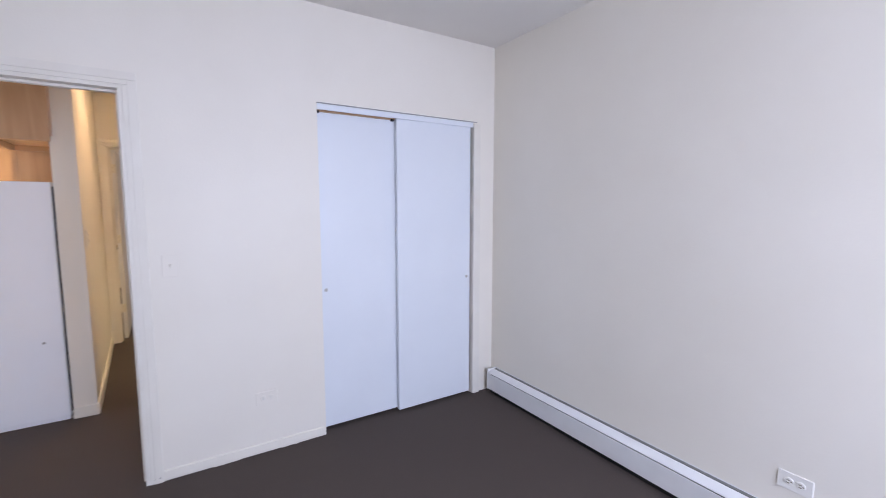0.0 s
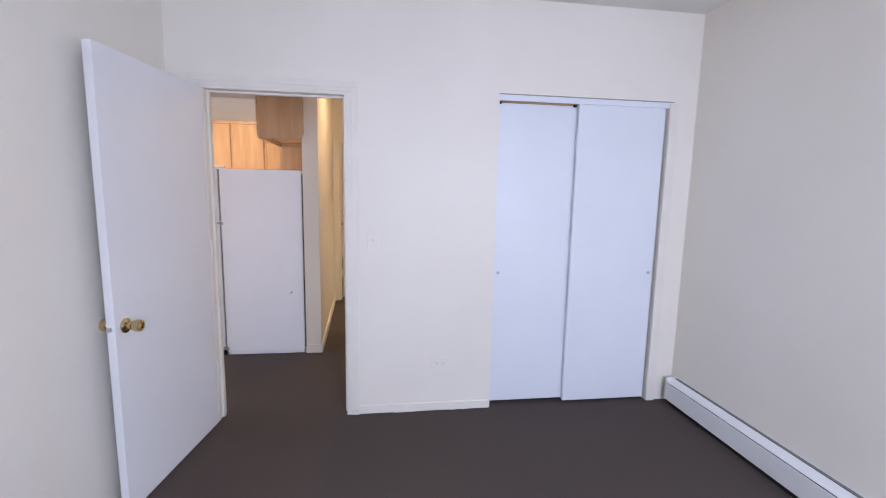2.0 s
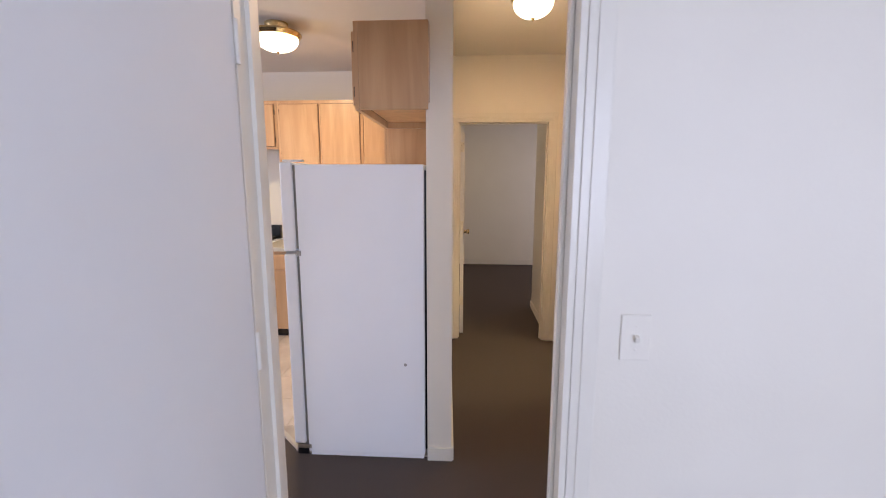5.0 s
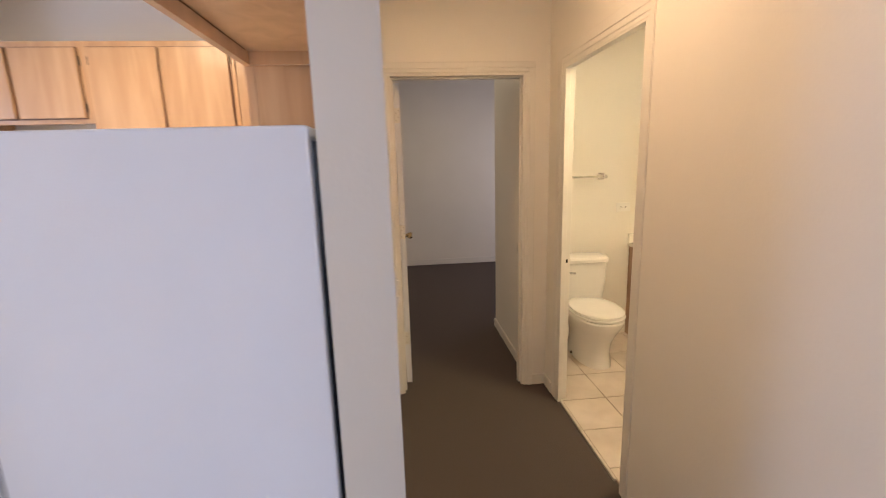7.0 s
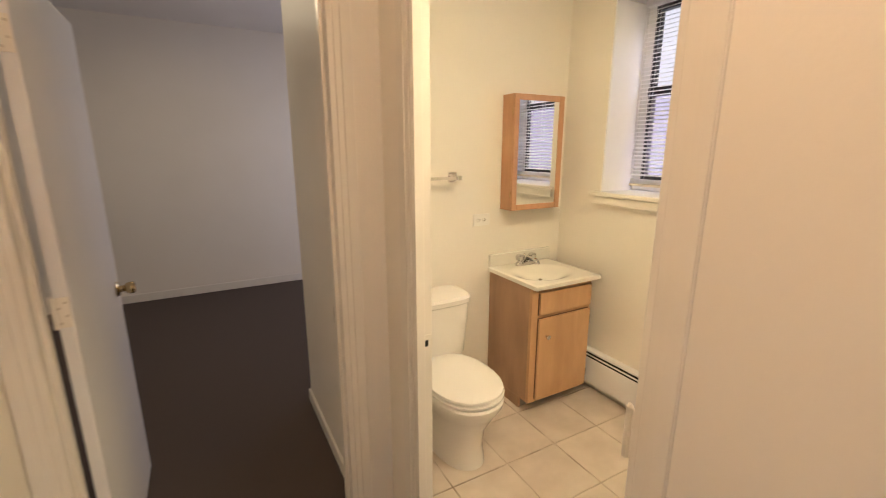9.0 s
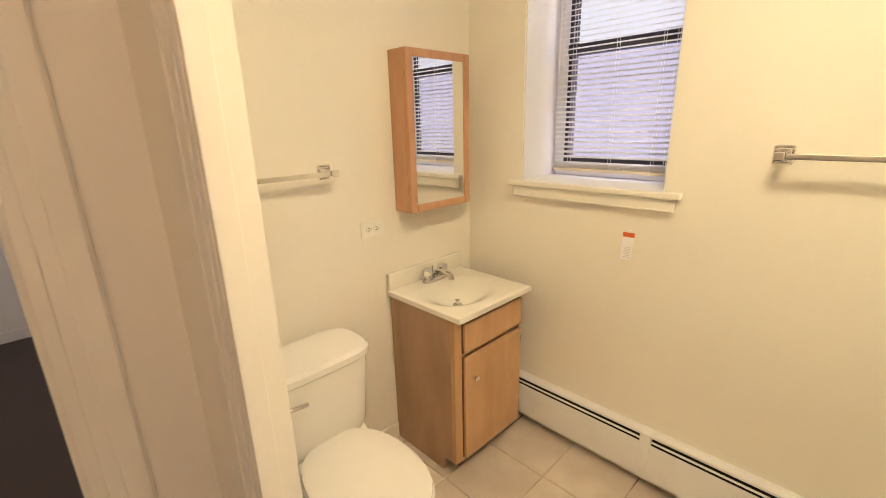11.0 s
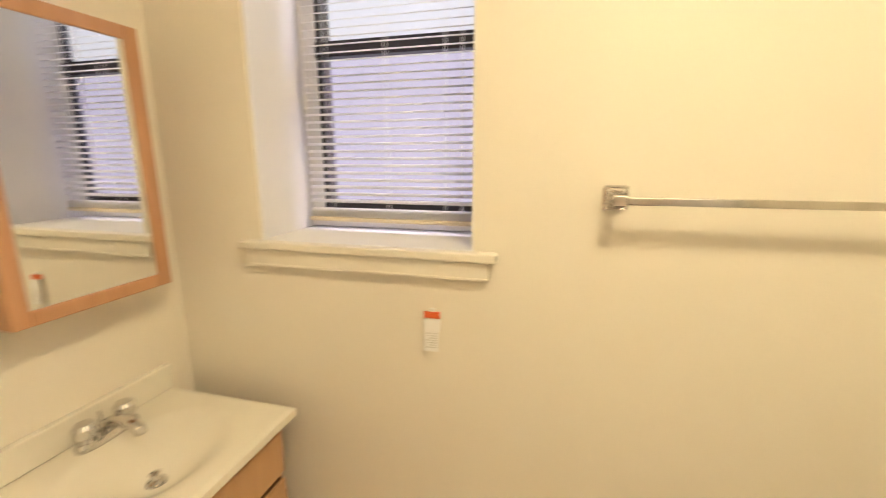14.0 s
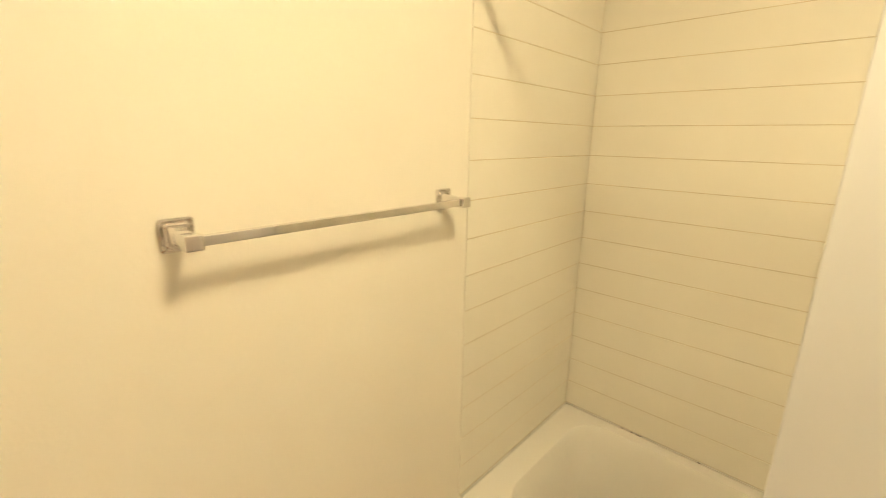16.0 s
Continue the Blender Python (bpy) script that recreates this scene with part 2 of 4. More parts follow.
def wall(name, axis, p0, p1, a0, a1, z0, z1, openings=(), mat=None, label="smooth cream painted plaster wall"):
    """A thick wall along x (axis 'x') or along y, with openings (a0, a1, z0, z1) right through it."""
    bm = bmesh.new()

    def piece(b0, b1, c0, c1):
        if b1 - b0 > 1e-4 and c1 - c0 > 1e-4:
            if axis == "x":
                add_box(bm, b0, b1, p0, p1, c0, c1)
            else:
                add_box(bm, p0, p1, b0, b1, c0, c1)

    at = a0
    for o0, o1, c0, c1 in sorted(openings):
        piece(at, o0, z0, z1)
        piece(o0, o1, z0, c0)
        piece(o0, o1, c1, z1)
        at = o1
    piece(at, a1, z0, z1)
    return solid(name, bm, mat or PAINT, label, "wall")

# ---- setting: floors, walls, ceilings ----
H = 2.62
solid("floor", box(-5.1, 2.7, -4.4, 7.1, -0.12, 0.0), CARPET, "dark brown low-pile carpet floor through the flat", "carpet")
solid("ceiling", box(-5.1, 2.7, -4.4, 3.11, H, H + 0.15), CEIL, "white painted ceiling", "ceiling")
H2 = 2.76
solid("ceiling_kitchen", box(-5.1, -0.535, 3.111, 3.60, H, H + 0.10), CEIL, "white painted kitchen ceiling", "ceiling")
solid("ceiling_bath", box(0.64, 2.7, 3.111, 3.86, H, H + 0.10), CEIL, "white painted bathroom ceiling", "ceiling")
solid("ceiling_room_two", box(-2.2, 2.7, 3.114, 7.1, H2, H2 + 0.15), CEIL, "white painted ceiling of the far room", "ceiling")

# bedroom
wall("wall_bedroom_door", "x", 0.0, 0.12, -5.1, 2.27, 0, H, [(-0.82, 0.0, 0, 2.03), (0.93, 2.075, 0, 2.06)])
wall("wall_bedroom_west", "y", -1.11, -0.99, -4.2, 0.0, 0, H)
wall("wall_bedroom_south", "x", -4.4, -4.2, -1.11, 2.27, 0, H, [(0.2, 2.1, 0.75, 2.25)])
wall("wall_bedroom_east", "y", 2.27, 2.7, -4.4, 0.74, 0, H)
solid("closet_back", box(0.72, 2.27, 0.62, 0.74, 0, H), PAINT, "closet back wall", "wall")
# living room, kitchen
wall("wall_living_west", "y", -5.1, -4.95, 0.12, 3.25, 0, H, [(0.20, 1.30, 0.8, 2.2)])
wall("wall_entry", "x", 3.25, 3.40, -5.1, -3.09, 0, H, [(-4.70, -3.86, 0, 2.06)])
solid("wall_wing", prism([(-3.09, 2.89), (-2.98, 2.89), (-2.98, 3.48), (-3.09, 3.48)], 0, H), PAINT, "cream wing wall beside the stove", "wall")
wall("wall_kitchen_north", "x", 3.48, 3.60, -3.09, -0.662, 0, H)
# the wall between kitchen and hall, a little out of square
solid("wall_hall_west", prism([(-0.469, 1.13), (-0.338, 1.13), (-0.426, 2.99), (-0.545, 2.99)], 0, H), PAINT, "cream wall end beside the refrigerator", "wall")
wall("wall_hall_east", "y", 0.63, 0.688, 0.12, 2.99, 0, H, [(1.915, 2.765, 0, 2.065)])
wall("wall_hall_north", "x", 2.99, 3.11, -0.66, 0.63, 0, H2 + 0.1, [(-0.365, 0.478, 0, 2.068)])
wall("wall_hall_north_end", "x", 2.99, 3.11, 0.63, 0.688, 0, H2 + 0.1)
# bathroom
wall("wall_bath_north", "x", 3.74, 3.86, 0.63, 2.7, 0, H2 + 0.1)
wall("wall_bath_west_end", "y", 0.63, 0.688, 3.11, 3.74, 0, H)
wall("wall_bath_east", "y", 2.19, 2.55, 0.744, 3.74, 0, H, [(2.763, 3.408, 1.285, 2.38)])
wall("wall_bath_south", "x", 0.744, 0.868, 0.688, 2.19, 0, H)
wall("wall_closet_side", "y", 0.715, 0.72, 0.12, 0.74, 0, H)
# far room
wall("wall_room_two_passage", "y", 0.53, 0.627, 3.11, 4.115, 0, H2)
wall("wall_room_two_south", "x", 3.99, 4.112, 0.627, 2.3, 0, H2)
wall("wall_room_two_north", "x", 6.8, 6.95, -2.2, 2.3, 0, H2)
wall("wall_room_two_west", "y", -2.2, -2.05, 3.604, 6.8, 0, H2)
wall("wall_room_two_south_west", "x", 3.604, 3.70, -2.05, -0.60, 0, H2)
wall("wall_room_two_entry", "y", -0.66, -0.60, 3.11, 3.604, 0, H2)
wall("wall_room_two_east", "y", 2.15, 2.3, 4.112, 6.8, 0, H2, [(4.9, 6.1, 0.8, 2.2)])

# baseboards
def baseboard(name, x0, x1, y0, y1, h=0.075):
    solid(name, box(x0, x1, y0, y1, 0.0, h, 0.004), TRIM, "low cream painted baseboard", "baseboard")




def worn_baseboard(name, x0, x1, y0, y1, h):
    """A thin board whose lower edge is chipped and stands a little clear of the carpet."""
    rng = random.Random(5)
    bm = bmesh.new()
    n = 40
    cols = []
    for i in range(n + 1):
        x = x0 + (x1 - x0) * i / n
        z = 0.006 + 0.004 * math.sin(i * 0.35) + rng.uniform(-0.002, 0.003)
        cols.append([bm.verts.new(p) for p in ((x, y0, z), (x, y0, h - 0.004), (x, y0 + 0.004, h), (x, y1, h), (x, y1, z))])
    for a, b in zip(cols, cols[1:]):
        for k in range(5):
            bm.faces.new((a[k], b[k], b[(k + 1) % 5], a[(k + 1) % 5]))
    bm.faces.new(cols[0])
    bm.faces.new(cols[-1][::-1])
    solid(name, bm, PAINT, "thin wall-coloured baseboard with a chipped lower edge", "baseboard")


worn_baseboard("baseboard_bedroom", 0.062, 0.915, -0.010, 0.0, 0.06)
baseboard("baseboard_hall_east", 0.617, 0.63, 0.12, 1.833)
baseboard("baseboard_hall_corner", 0.617, 0.63, 2.85, 2.99)
baseboard("baseboard_hall_north", 0.535, 0.617, 2.977, 2.99)
baseboard("baseboard_wall_end", -0.469, -0.332, 1.117, 1.13)
solid("baseboard_hall_west", prism([(-0.338, 1.1305), (-0.326, 1.1305), (-0.413, 2.97), (-0.4252, 2.97)], 0, 0.075), TRIM, "low cream painted baseboard", "baseboard")
baseboard("baseboard_passage", 0.517, 0.53, 3.15, 4.127)
baseboard("baseboard_room_two", -2.05, 2.15, 6.787, 6.80, 0.085)
baseboard("baseboard_entry", -3.78, -3.09, 3.237, 3.25)
baseboard("baseboard_wing", -3.10, -2.97, 2.877, 2.89, 0.10)
baseboard("baseboard_bath", 1.30, 1.66, 3.727, 3.74, 0.09)


def casing(name, axis, face, a0, a1, top, w, out, both=None, thin=1.0, near=1.0):
    """Moulded trim round an opening; face is the wall's plane, out the way it stands proud, both the other face."""
    ob = thing(name, 0, 0, 0, 0, "cream painted moulded door casing and jamb", "door frame")
    ob["kind"] = "structure"
    for f, s in ((face, out), *(((both, -out),) if both is not None else ())):
        for step, (inner, outer, thick) in enumerate(((0.0, w, 0.012 * thin), (w * 0.35, w - 0.004, 0.020 * thin))):
            d0, d1 = sorted((f, f + s * thick))
            for b0, b1, c0, c1 in ((a0 - outer * near, a0 - inner * near, 0, top + inner), (a1 + inner, a1 + outer, 0, top + inner), (a0 - outer * near, a1 + outer, top + inner + 0.0006, top + outer)):
                dims = (b0, b1, d0, d1, c0, c1) if axis == "x" else (d0, d1, b0, b1, c0, c1)
                part("side" if c0 == 0 else "head", box(*dims, 0.003 * thin), TRIM, ob)
    return ob


def jamb(name, axis, p0, p1, a0, a1, top, stop_at):
    """The lining of an opening with its door stop."""
    ob = thing(name, 0, 0, 0, 0, "cream painted door lining with a stop", "door frame")
    ob["kind"] = "structure"
    t = 0.018
    for b0, b1, c0, c1 in ((a0, a0 + t, 0, top - t), (a1 - t, a1, 0, top - t), (a0, a1, top - t, top)):
        part("lining", box(*((b0, b1, p0, p1, c0, c1) if axis == "x" else (p0, p1, b0, b1, c0, c1)), 0.002), TRIM, ob)
    for b0, b1, c0, c1 in ((a0 + t, a0 + t + 0.012, 0, top - t - 0.012), (a1 - t - 0.012, a1 - t, 0, top - t - 0.012), (a0 + t, a1 - t, top - t - 0.012, top - t)):
        part("stop", box(*((b0, b1, stop_at, stop_at + 0.03, c0, c1) if axis == "x" else (stop_at, stop_at + 0.03, b0, b1, c0, c1)), 0.002), TRIM, ob)
    return ob


casing("door_casing_1", "x", 0.0, -0.82, 0.0, 2.03, 0.062, -1, 0.12, 0.5)
jamb("door_jamb_1", "x", -0.002, 0.122, -0.82, 0.0, 2.03, 0.05)
for hx, hz in ((0.022, 0.024), (0.044, 0.028)):
    part("nail_hole", turned(lathe([(0.0035, 0), (0.0030, 0.0006), (0.0010, 0.0008)], 8), pose(hx, -0.0062 if hx < 0.03 else -0.0102, hz, 90)), BRONZE, bpy.data.objects["door_casing_1"], "dark nail hole")
casing("door_casing_2", "x", 2.99, -0.365, 0.478, 2.068, 0.059, -1, None, 0.75)
jamb("door_jamb_2", "x", 2.988, 3.112, -0.365, 0.478, 2.068, 3.03)
casing("door_casing_3", "y", 0.63, 1.915, 2.765, 2.065, 0.080, -1, None, 0.36, 0.45)
jamb("door_jamb_3", "y", 0.628, 0.690, 1.915, 2.765, 2.065, 0.629)
casing("door_casing_4", "x", 3.25, -4.70, -3.86, 2.06, 0.075, -1)


def door_leaf(name, x, y, rz, width, top, side, label, knob_z=0.90, knob_mat=None, back=True, hinge_side=1):
    """A flat slab door from its hinge along local x, thickness towards local y * side, knobs and hinges on it."""
    ob = thing(name, x, y, 0, rz, label, "door")
    ob["kind"] = "structure"
    y0, y1 = sorted((0.0, side * 0.036))
    part("leaf", box(0.003, width, y0, y1, 0.008, top, 0.002), DOORPAINT, ob)
    for s, yy in ((1, y1), (-1, y0)):
        k = lathe([(0.033, 0), (0.033, 0.004), (0.027, 0.009), (0.015, 0.012), (0.014, 0.026), (0.021, 0.034), (0.026, 0.046), (0.0265, 0.060), (0.024, 0.066), (0.019, 0.066), (0.017, 0.058), (0.006, 0.056)], 24)
        part("knob", turned(k, pose(width - 0.062, yy, knob_z, -90 * s)), knob_mat or BRASS, ob, "polished brass door knob", True)
    part("latch_plate", box(width - 0.0005, width + 0.0015, (y0 + y1) / 2 - 0.012, (y0 + y1) / 2 + 0.012, knob_z - 0.03, knob_z + 0.03, 0.0005), WHITE, ob)
    part("latch_bolt", box(width + 0.001, width + 0.011, (y0 + y1) / 2 - 0.007, (y0 + y1) / 2 + 0.007, knob_z - 0.009, knob_z + 0.009, 0.002), STEEL, ob)
    yh = y1 if hinge_side > 0 else y0
    for z in (0.345, 1.095, 1.84):
        h = part("hinge", box(-0.004, 0.0028, y0 + 0.002, y1 - 0.002, z - 0.045, z + 0.045), TRIM, ob, "paint-covered butt hinge")
        for sy, sz in ((0.010, 0.030), (0.026, 0.014), (0.010, -0.010), (0.026, -0.032)):
            part("screw", turned(lathe([(0.0042, 0), (0.0042, 0.0006), (0.002, 0.0008)], 8), pose(-0.004, y0 + sy, z + sz, 0, -90)), STRIP, h)
        part("hinge_pin", turned(lathe([(0.006, -0.047), (0.006, 0.047), (0.003, 0.052)], 10), pose(-0.003, yh + 0.004 * hinge_side, z)), TRIM, h)
    return ob


door_leaf("door_1", -0.797, -0.016, -97.5, 0.775, 2.01, -1, "open white flat slab bedroom door with a brass knob", 0.855)
door_leaf("door_2", -0.297, 3.123, 90.8, 0.775, 2.035, 1, "open white flat slab door of the far room", 0.955, BRASS)
door_leaf("door_3", 0.664, 1.936, -1.0, 0.722, 2.04, 1, "open white flat slab bathroom door", 0.93, CHROME)

# strike plate on the bathroom jamb
strike = thing("strike_plate", 0.666, 2.7455, 0.93, 0, "painted steel strike plate with a dark hole", "strike plate")
part("plate", box(-0.014, 0.022, -0.002, 0.001, -0.030, 0.030, 0.0006), TRIM, strike)
part("hole", box(-0.008, 0.008, -0.003, -0.0018, -0.010, 0.012), DARK, strike)
part("lip", box(0.0215, 0.0235, -0.004, 0.001, -0.016, 0.016, 0.0006), TRIM, strike)

strike = thing("strike_plate", 0.4600, 3.090, 0.945, 0, "painted steel strike plate on the far room's door lining", "strike plate")
part("plate", box(-0.0018, 0.0, -0.016, 0.020, -0.032, 0.032, 0.0006), STRIP, strike)
part("hole", box(-0.0024, -0.0019, -0.007, 0.008, -0.011, 0.011), DARK, strike)

# entry door
entry = thing("door_4", -4.68, 3.25, 0, 0, "closed white entry door with brass knob and deadbolt", "door")
entry["kind"] = "structure"
part("leaf", box(0.0, 0.80, 0.03, 0.07, 0.01, 2.045, 0.003), WHITE, entry)
part("knob", turned(lathe([(0.034, 0), (0.034, 0.006), (0.014, 0.012), (0.012, 0.032), (0.028, 0.045), (0.028, 0.060), (0.012, 0.068)], 20), pose(0.728, 0.03, 0.98, 90)), BRASS, entry, "brass knob", True)
part("deadbolt", turned(lathe([(0.030, 0), (0.030, 0.008), (0.022, 0.014), (0.012, 0.016)], 20), pose(0.728, 0.03, 1.12, 90)), BRASS, entry, "brass deadbolt", True)
solid("backing_entry", box(-4.72, -3.84, 3.34, 3.42, 0, 2.1), PAINT, "landing wall behind the entry door", "wall")

# unseen windows that light the rooms
for nm, dims in (("window_bedroom", (0.2, 2.1, -4.33, -4.30, 0.75, 2.25)), ("window_living", (-5.07, -5.04, 0.20, 1.30, 0.8, 2.2)), ("window_room_two", (2.26, 2.28, 4.9, 6.1, 0.8, 2.2))):
    pane = solid(nm, box(*dims), GLASS, "clear glass window pane", "window")
    pane.visible_shadow = False

# ---- bedroom ----
closet = thing("closet_doors", 0.93, 0, 0, 0, "pair of white sliding closet doors, closed, with small finger pulls", "closet door")
front = part("sliding_door", box(0.528, 1.130, 0.012, 0.042, 0.018, 2.030, 0.002), WHITE, closet)
rear = part("sliding_door", box(0.004, 0.560, 0.052, 0.082, 0.022, 2.0205, 0.002), WHITE, closet)
for owner, x, y in ((front, 1.098, 0.012), (rear, 0.040, 0.052)):
    part("finger_pull", turned(lathe([(0.011, 0), (0.011, 0.003), (0.008, 0.004), (0.007, 0.0015)], 16), pose(x, y, 0.925, 90)), STEEL, owner, "small round metal finger pull", True)
part("track", box(0.0, 1.145, 0.044, 0.10, 2.0215, 2.060), OAK, closet, "wooden top track")
part("fascia", box(0.0, 1.145, -0.002, 0.010, 2.025, 2.0595, 0.001), WHITE, closet)
part("fascia_trim", box(-0.002, 1.176, -0.006, 0.010, 2.0605, 2.066, 0.001), GREY, closet, "thin grey strip along the top of the fascia")
part("roller_bracket", box(0.004, 0.024, 0.040, 0.052, 2.012, 2.026), BLACK, closet)
part("roller_bracket", box(0.500, 0.522, 0.040, 0.0515, 2.012, 2.026), BLACK, closet)
part("side_casing", box(1.1455, 1.205, -0.016, 0.004, 0.0, 2.051, 0.003), TRIM, closet, "white painted side trim")


def baseboard_heater(name, x, y0, y1, z0, z1, depth, label, breaks, double=False):
    """A hydronic baseboard heater along a wall at x, facing -x: sloped cover, front panel, dark slot and joint covers."""
    ob = thing(name, x, y0, z0, 0, label, "heater")
    n, h = y1 - y0, z1 - z0
    part("back_plate", box(-0.012 if double else -0.004, -0.001, 0.0, n, 0.0, h, 0.001), HEATER, ob)
    # near-black block: its colour gives the shade behind and below the panel
    part("fin_core", box(-depth + 0.016, -0.013, 0.02, n - 0.02, 0.035 if double else 0.006, h - (0.028 if double else 0.040)), DARK, ob, "block for the finned pipe, near black to stand for the shade inside")
    if double:
        part("top_cover", box(-depth + 0.004, -0.013, 0.0, n, h - 0.012, h, 0.003), HEATER, ob)
    else:
        part("top_cover", turned(box(-0.028, 0.028, 0.0, n, -0.003, 0.003, 0.002), pose(-depth / 2 - 0.0125, 0, h - 0.017, 0, -24)), HEATER, ob, "sloped white top cover")
        # solid grey strip; the shade between cover and wall is in its colour
        part("vent_slot", box(-0.0205, -0.0045, 0.012, n - 0.012, h - 0.030, h - 0.004), TOEKICK, ob, "dark strip along the wall standing for the shade in the vent slot")
    part("front_panel", box(-depth, -depth + 0.006, 0.0, n, 0.026 if double else 0.036, h - (0.046 if double else 0.034), 0.002), HEATER, ob)
    if double:
        part("damper", box(-depth + 0.002, -depth + 0.006, 0.0, n, h - 0.034, h - 0.025, 0.001), HEATER, ob)
    for b in breaks:
        part("joint_cover", box(-depth - 0.003, -0.002, b - 0.022, b + 0.022, 0.026, h + 0.002, 0.003), HEATER, ob)
    for b in (0.0, n):
        part("end_cap", box(-depth - 0.001, -0.001, b - 0.005, b + 0.005, 0.0 if double else 0.03, h + 0.001, 0.002), HEATER, ob)
    return ob


baseboard_heater("baseboard_heater", 2.27, -4.15, -0.060, 0.0, 0.188, 0.084, "long white baseboard heater along the bedroom wall", [1.6])


def wall_socket(name, m, label, slot_mat, mat):
    """A duplex socket plate lying on its side, face towards local -y."""
    ob = thing(name, 0, 0, 0, 0, label, "wall socket")
    ob.matrix_world = m
    part("plate", box(-0.060, 0.060, -0.006, 0.0, -0.037, 0.037, 0.0025), mat, ob)
    for cx in (-0.020, 0.020):
        f = part("receptacle", turned(lathe([(0.0165, 0), (0.0165, 0.0025), (0.015, 0.0032)], 20), pose(cx, -0.006, 0, 90)), mat, ob)
        part("slot", box(cx - 0.007, cx + 0.003, -0.0098, -0.0090, 0.0036, 0.0075), slot_mat, f)
        part("slot", box(cx - 0.007, cx + 0.004, -0.0098, -0.0090, -0.0075, -0.0036), slot_mat, f)
        part("ground_hole", turned(lathe([(0.0026, 0), (0.0026, 0.001)], 10), pose(cx + 0.0095, -0.0090, 0, 90)), slot_mat, f)
    part("screw", turned(lathe([(0.003, 0), (0.003, 0.001), (0.001, 0.0015)], 10), pose(0, -0.006, 0, 90)), mat, ob)
    return ob


def wall_switch(name, m, label, mat, levers=((0.0, 0.014),)):
    ob = thing(name, 0, 0, 0, 0, label, "light switch")
    ob.matrix_world = m
    part("plate", box(-0.036, 0.036, -0.006, 0.0, -0.058, 0.058, 0.0025), mat, ob)
    for lz, out in levers:
        part("toggle", turned(box(-0.005, 0.005, -out, 0.0, -0.006, 0.010, 0.002), pose(0, -0.005, lz, 18)), mat, ob)
    for z in (-0.030, 0.030):
        part("screw", turned(lathe([(0.003, 0), (0.003, 0.001), (0.001, 0.0015)], 10), pose(0, -0.006, z, 90)), mat, ob)
    return ob


wall_socket("wall_socket", pose(0.585, 0.0, 0.335), "paint-covered cream wall socket low on the wall", INK, PAINT)
wall_socket("wall_socket", pose(2.27, -1.98, 0.325, 0, 0, -90), "white duplex wall socket above the baseboard heater", SLOT, PLASTIC)
wall_switch("light_switch", pose(0.150, 0.0, 1.15), "paint-covered cream light switch beside the bedroom door", PAINT)
wall_switch("light_switch", pose(-0.3465, 1.315, 1.225, 0, 0, 92.7), "cream double light switch on the hall wall", TRIM, ((0.020, 0.008), (-0.022, 0.008)))
wall_switch("light_switch", pose(-3.66, 3.25, 1.23), "ivory light switch beside the entry door", PLASTIC)

# ---- kitchen ----
fridge = thing("refrigerator", -0.80, 1.12, 0, 0, "white top-freezer refrigerator with a plain enamelled side", "refrigerator")
part("cabinet", box(-0.335, 0.318, 0.0, 0.72, 0.030, 1.608, 0.006, 3), FRIDGE, fridge)
part("base_grille", box(-0.325, 0.310, 0.01, 0.70, 0.004, 0.030), FRIDGE, fridge)
for nm, z0, z1 in (("fridge_door", 0.075, 1.150), ("freezer_door", 1.162, 1.620)):
    d = part(nm, box(-0.415, -0.350, -0.002, 0.722, z0, z1, 0.012, 3), FRIDGE, fridge)
    part("gasket", box(-0.350, -0.336, 0.012, 0.708, z0 + 0.015, z1 - 0.015), TOEKICK, d, "grey rubber door gasket")
part("middle_hinge", box(-0.405, -0.318, 0.004, 0.03, 1.1505, 1.1615), GREY, fridge, "steel hinge between the doors")
part("hinge_leaf", box(-0.345, -0.322, -0.009, 0.004, 1.143, 1.168, 0.002), GREY, fridge)
part("top_hinge", box(-0.400, -0.300, 0.008, 0.045, 1.622, 1.632, 0.003), FRIDGE, fridge)
part("lower_hinge", box(-0.395, -0.318, -0.004, 0.03, 0.050, 0.072, 0.003), STEEL, fridge)
part("foot", box(-0.405, -0.345, 0.02, 0.09, 0.0, 0.050), BLACK, fridge)
part("dent", turned(lathe([(0.009, 0), (0.008, 0.0008), (0.004, 0.0010)], 14), pose(0.215, 0.0002, 0.555, 90)), GREY, fridge, "small scuffed dent")
part("rear_coil", box(0.3185, 0.328, 0.03, 0.69, 0.05, 1.58), BLACK, fridge, "black condenser at the rear")


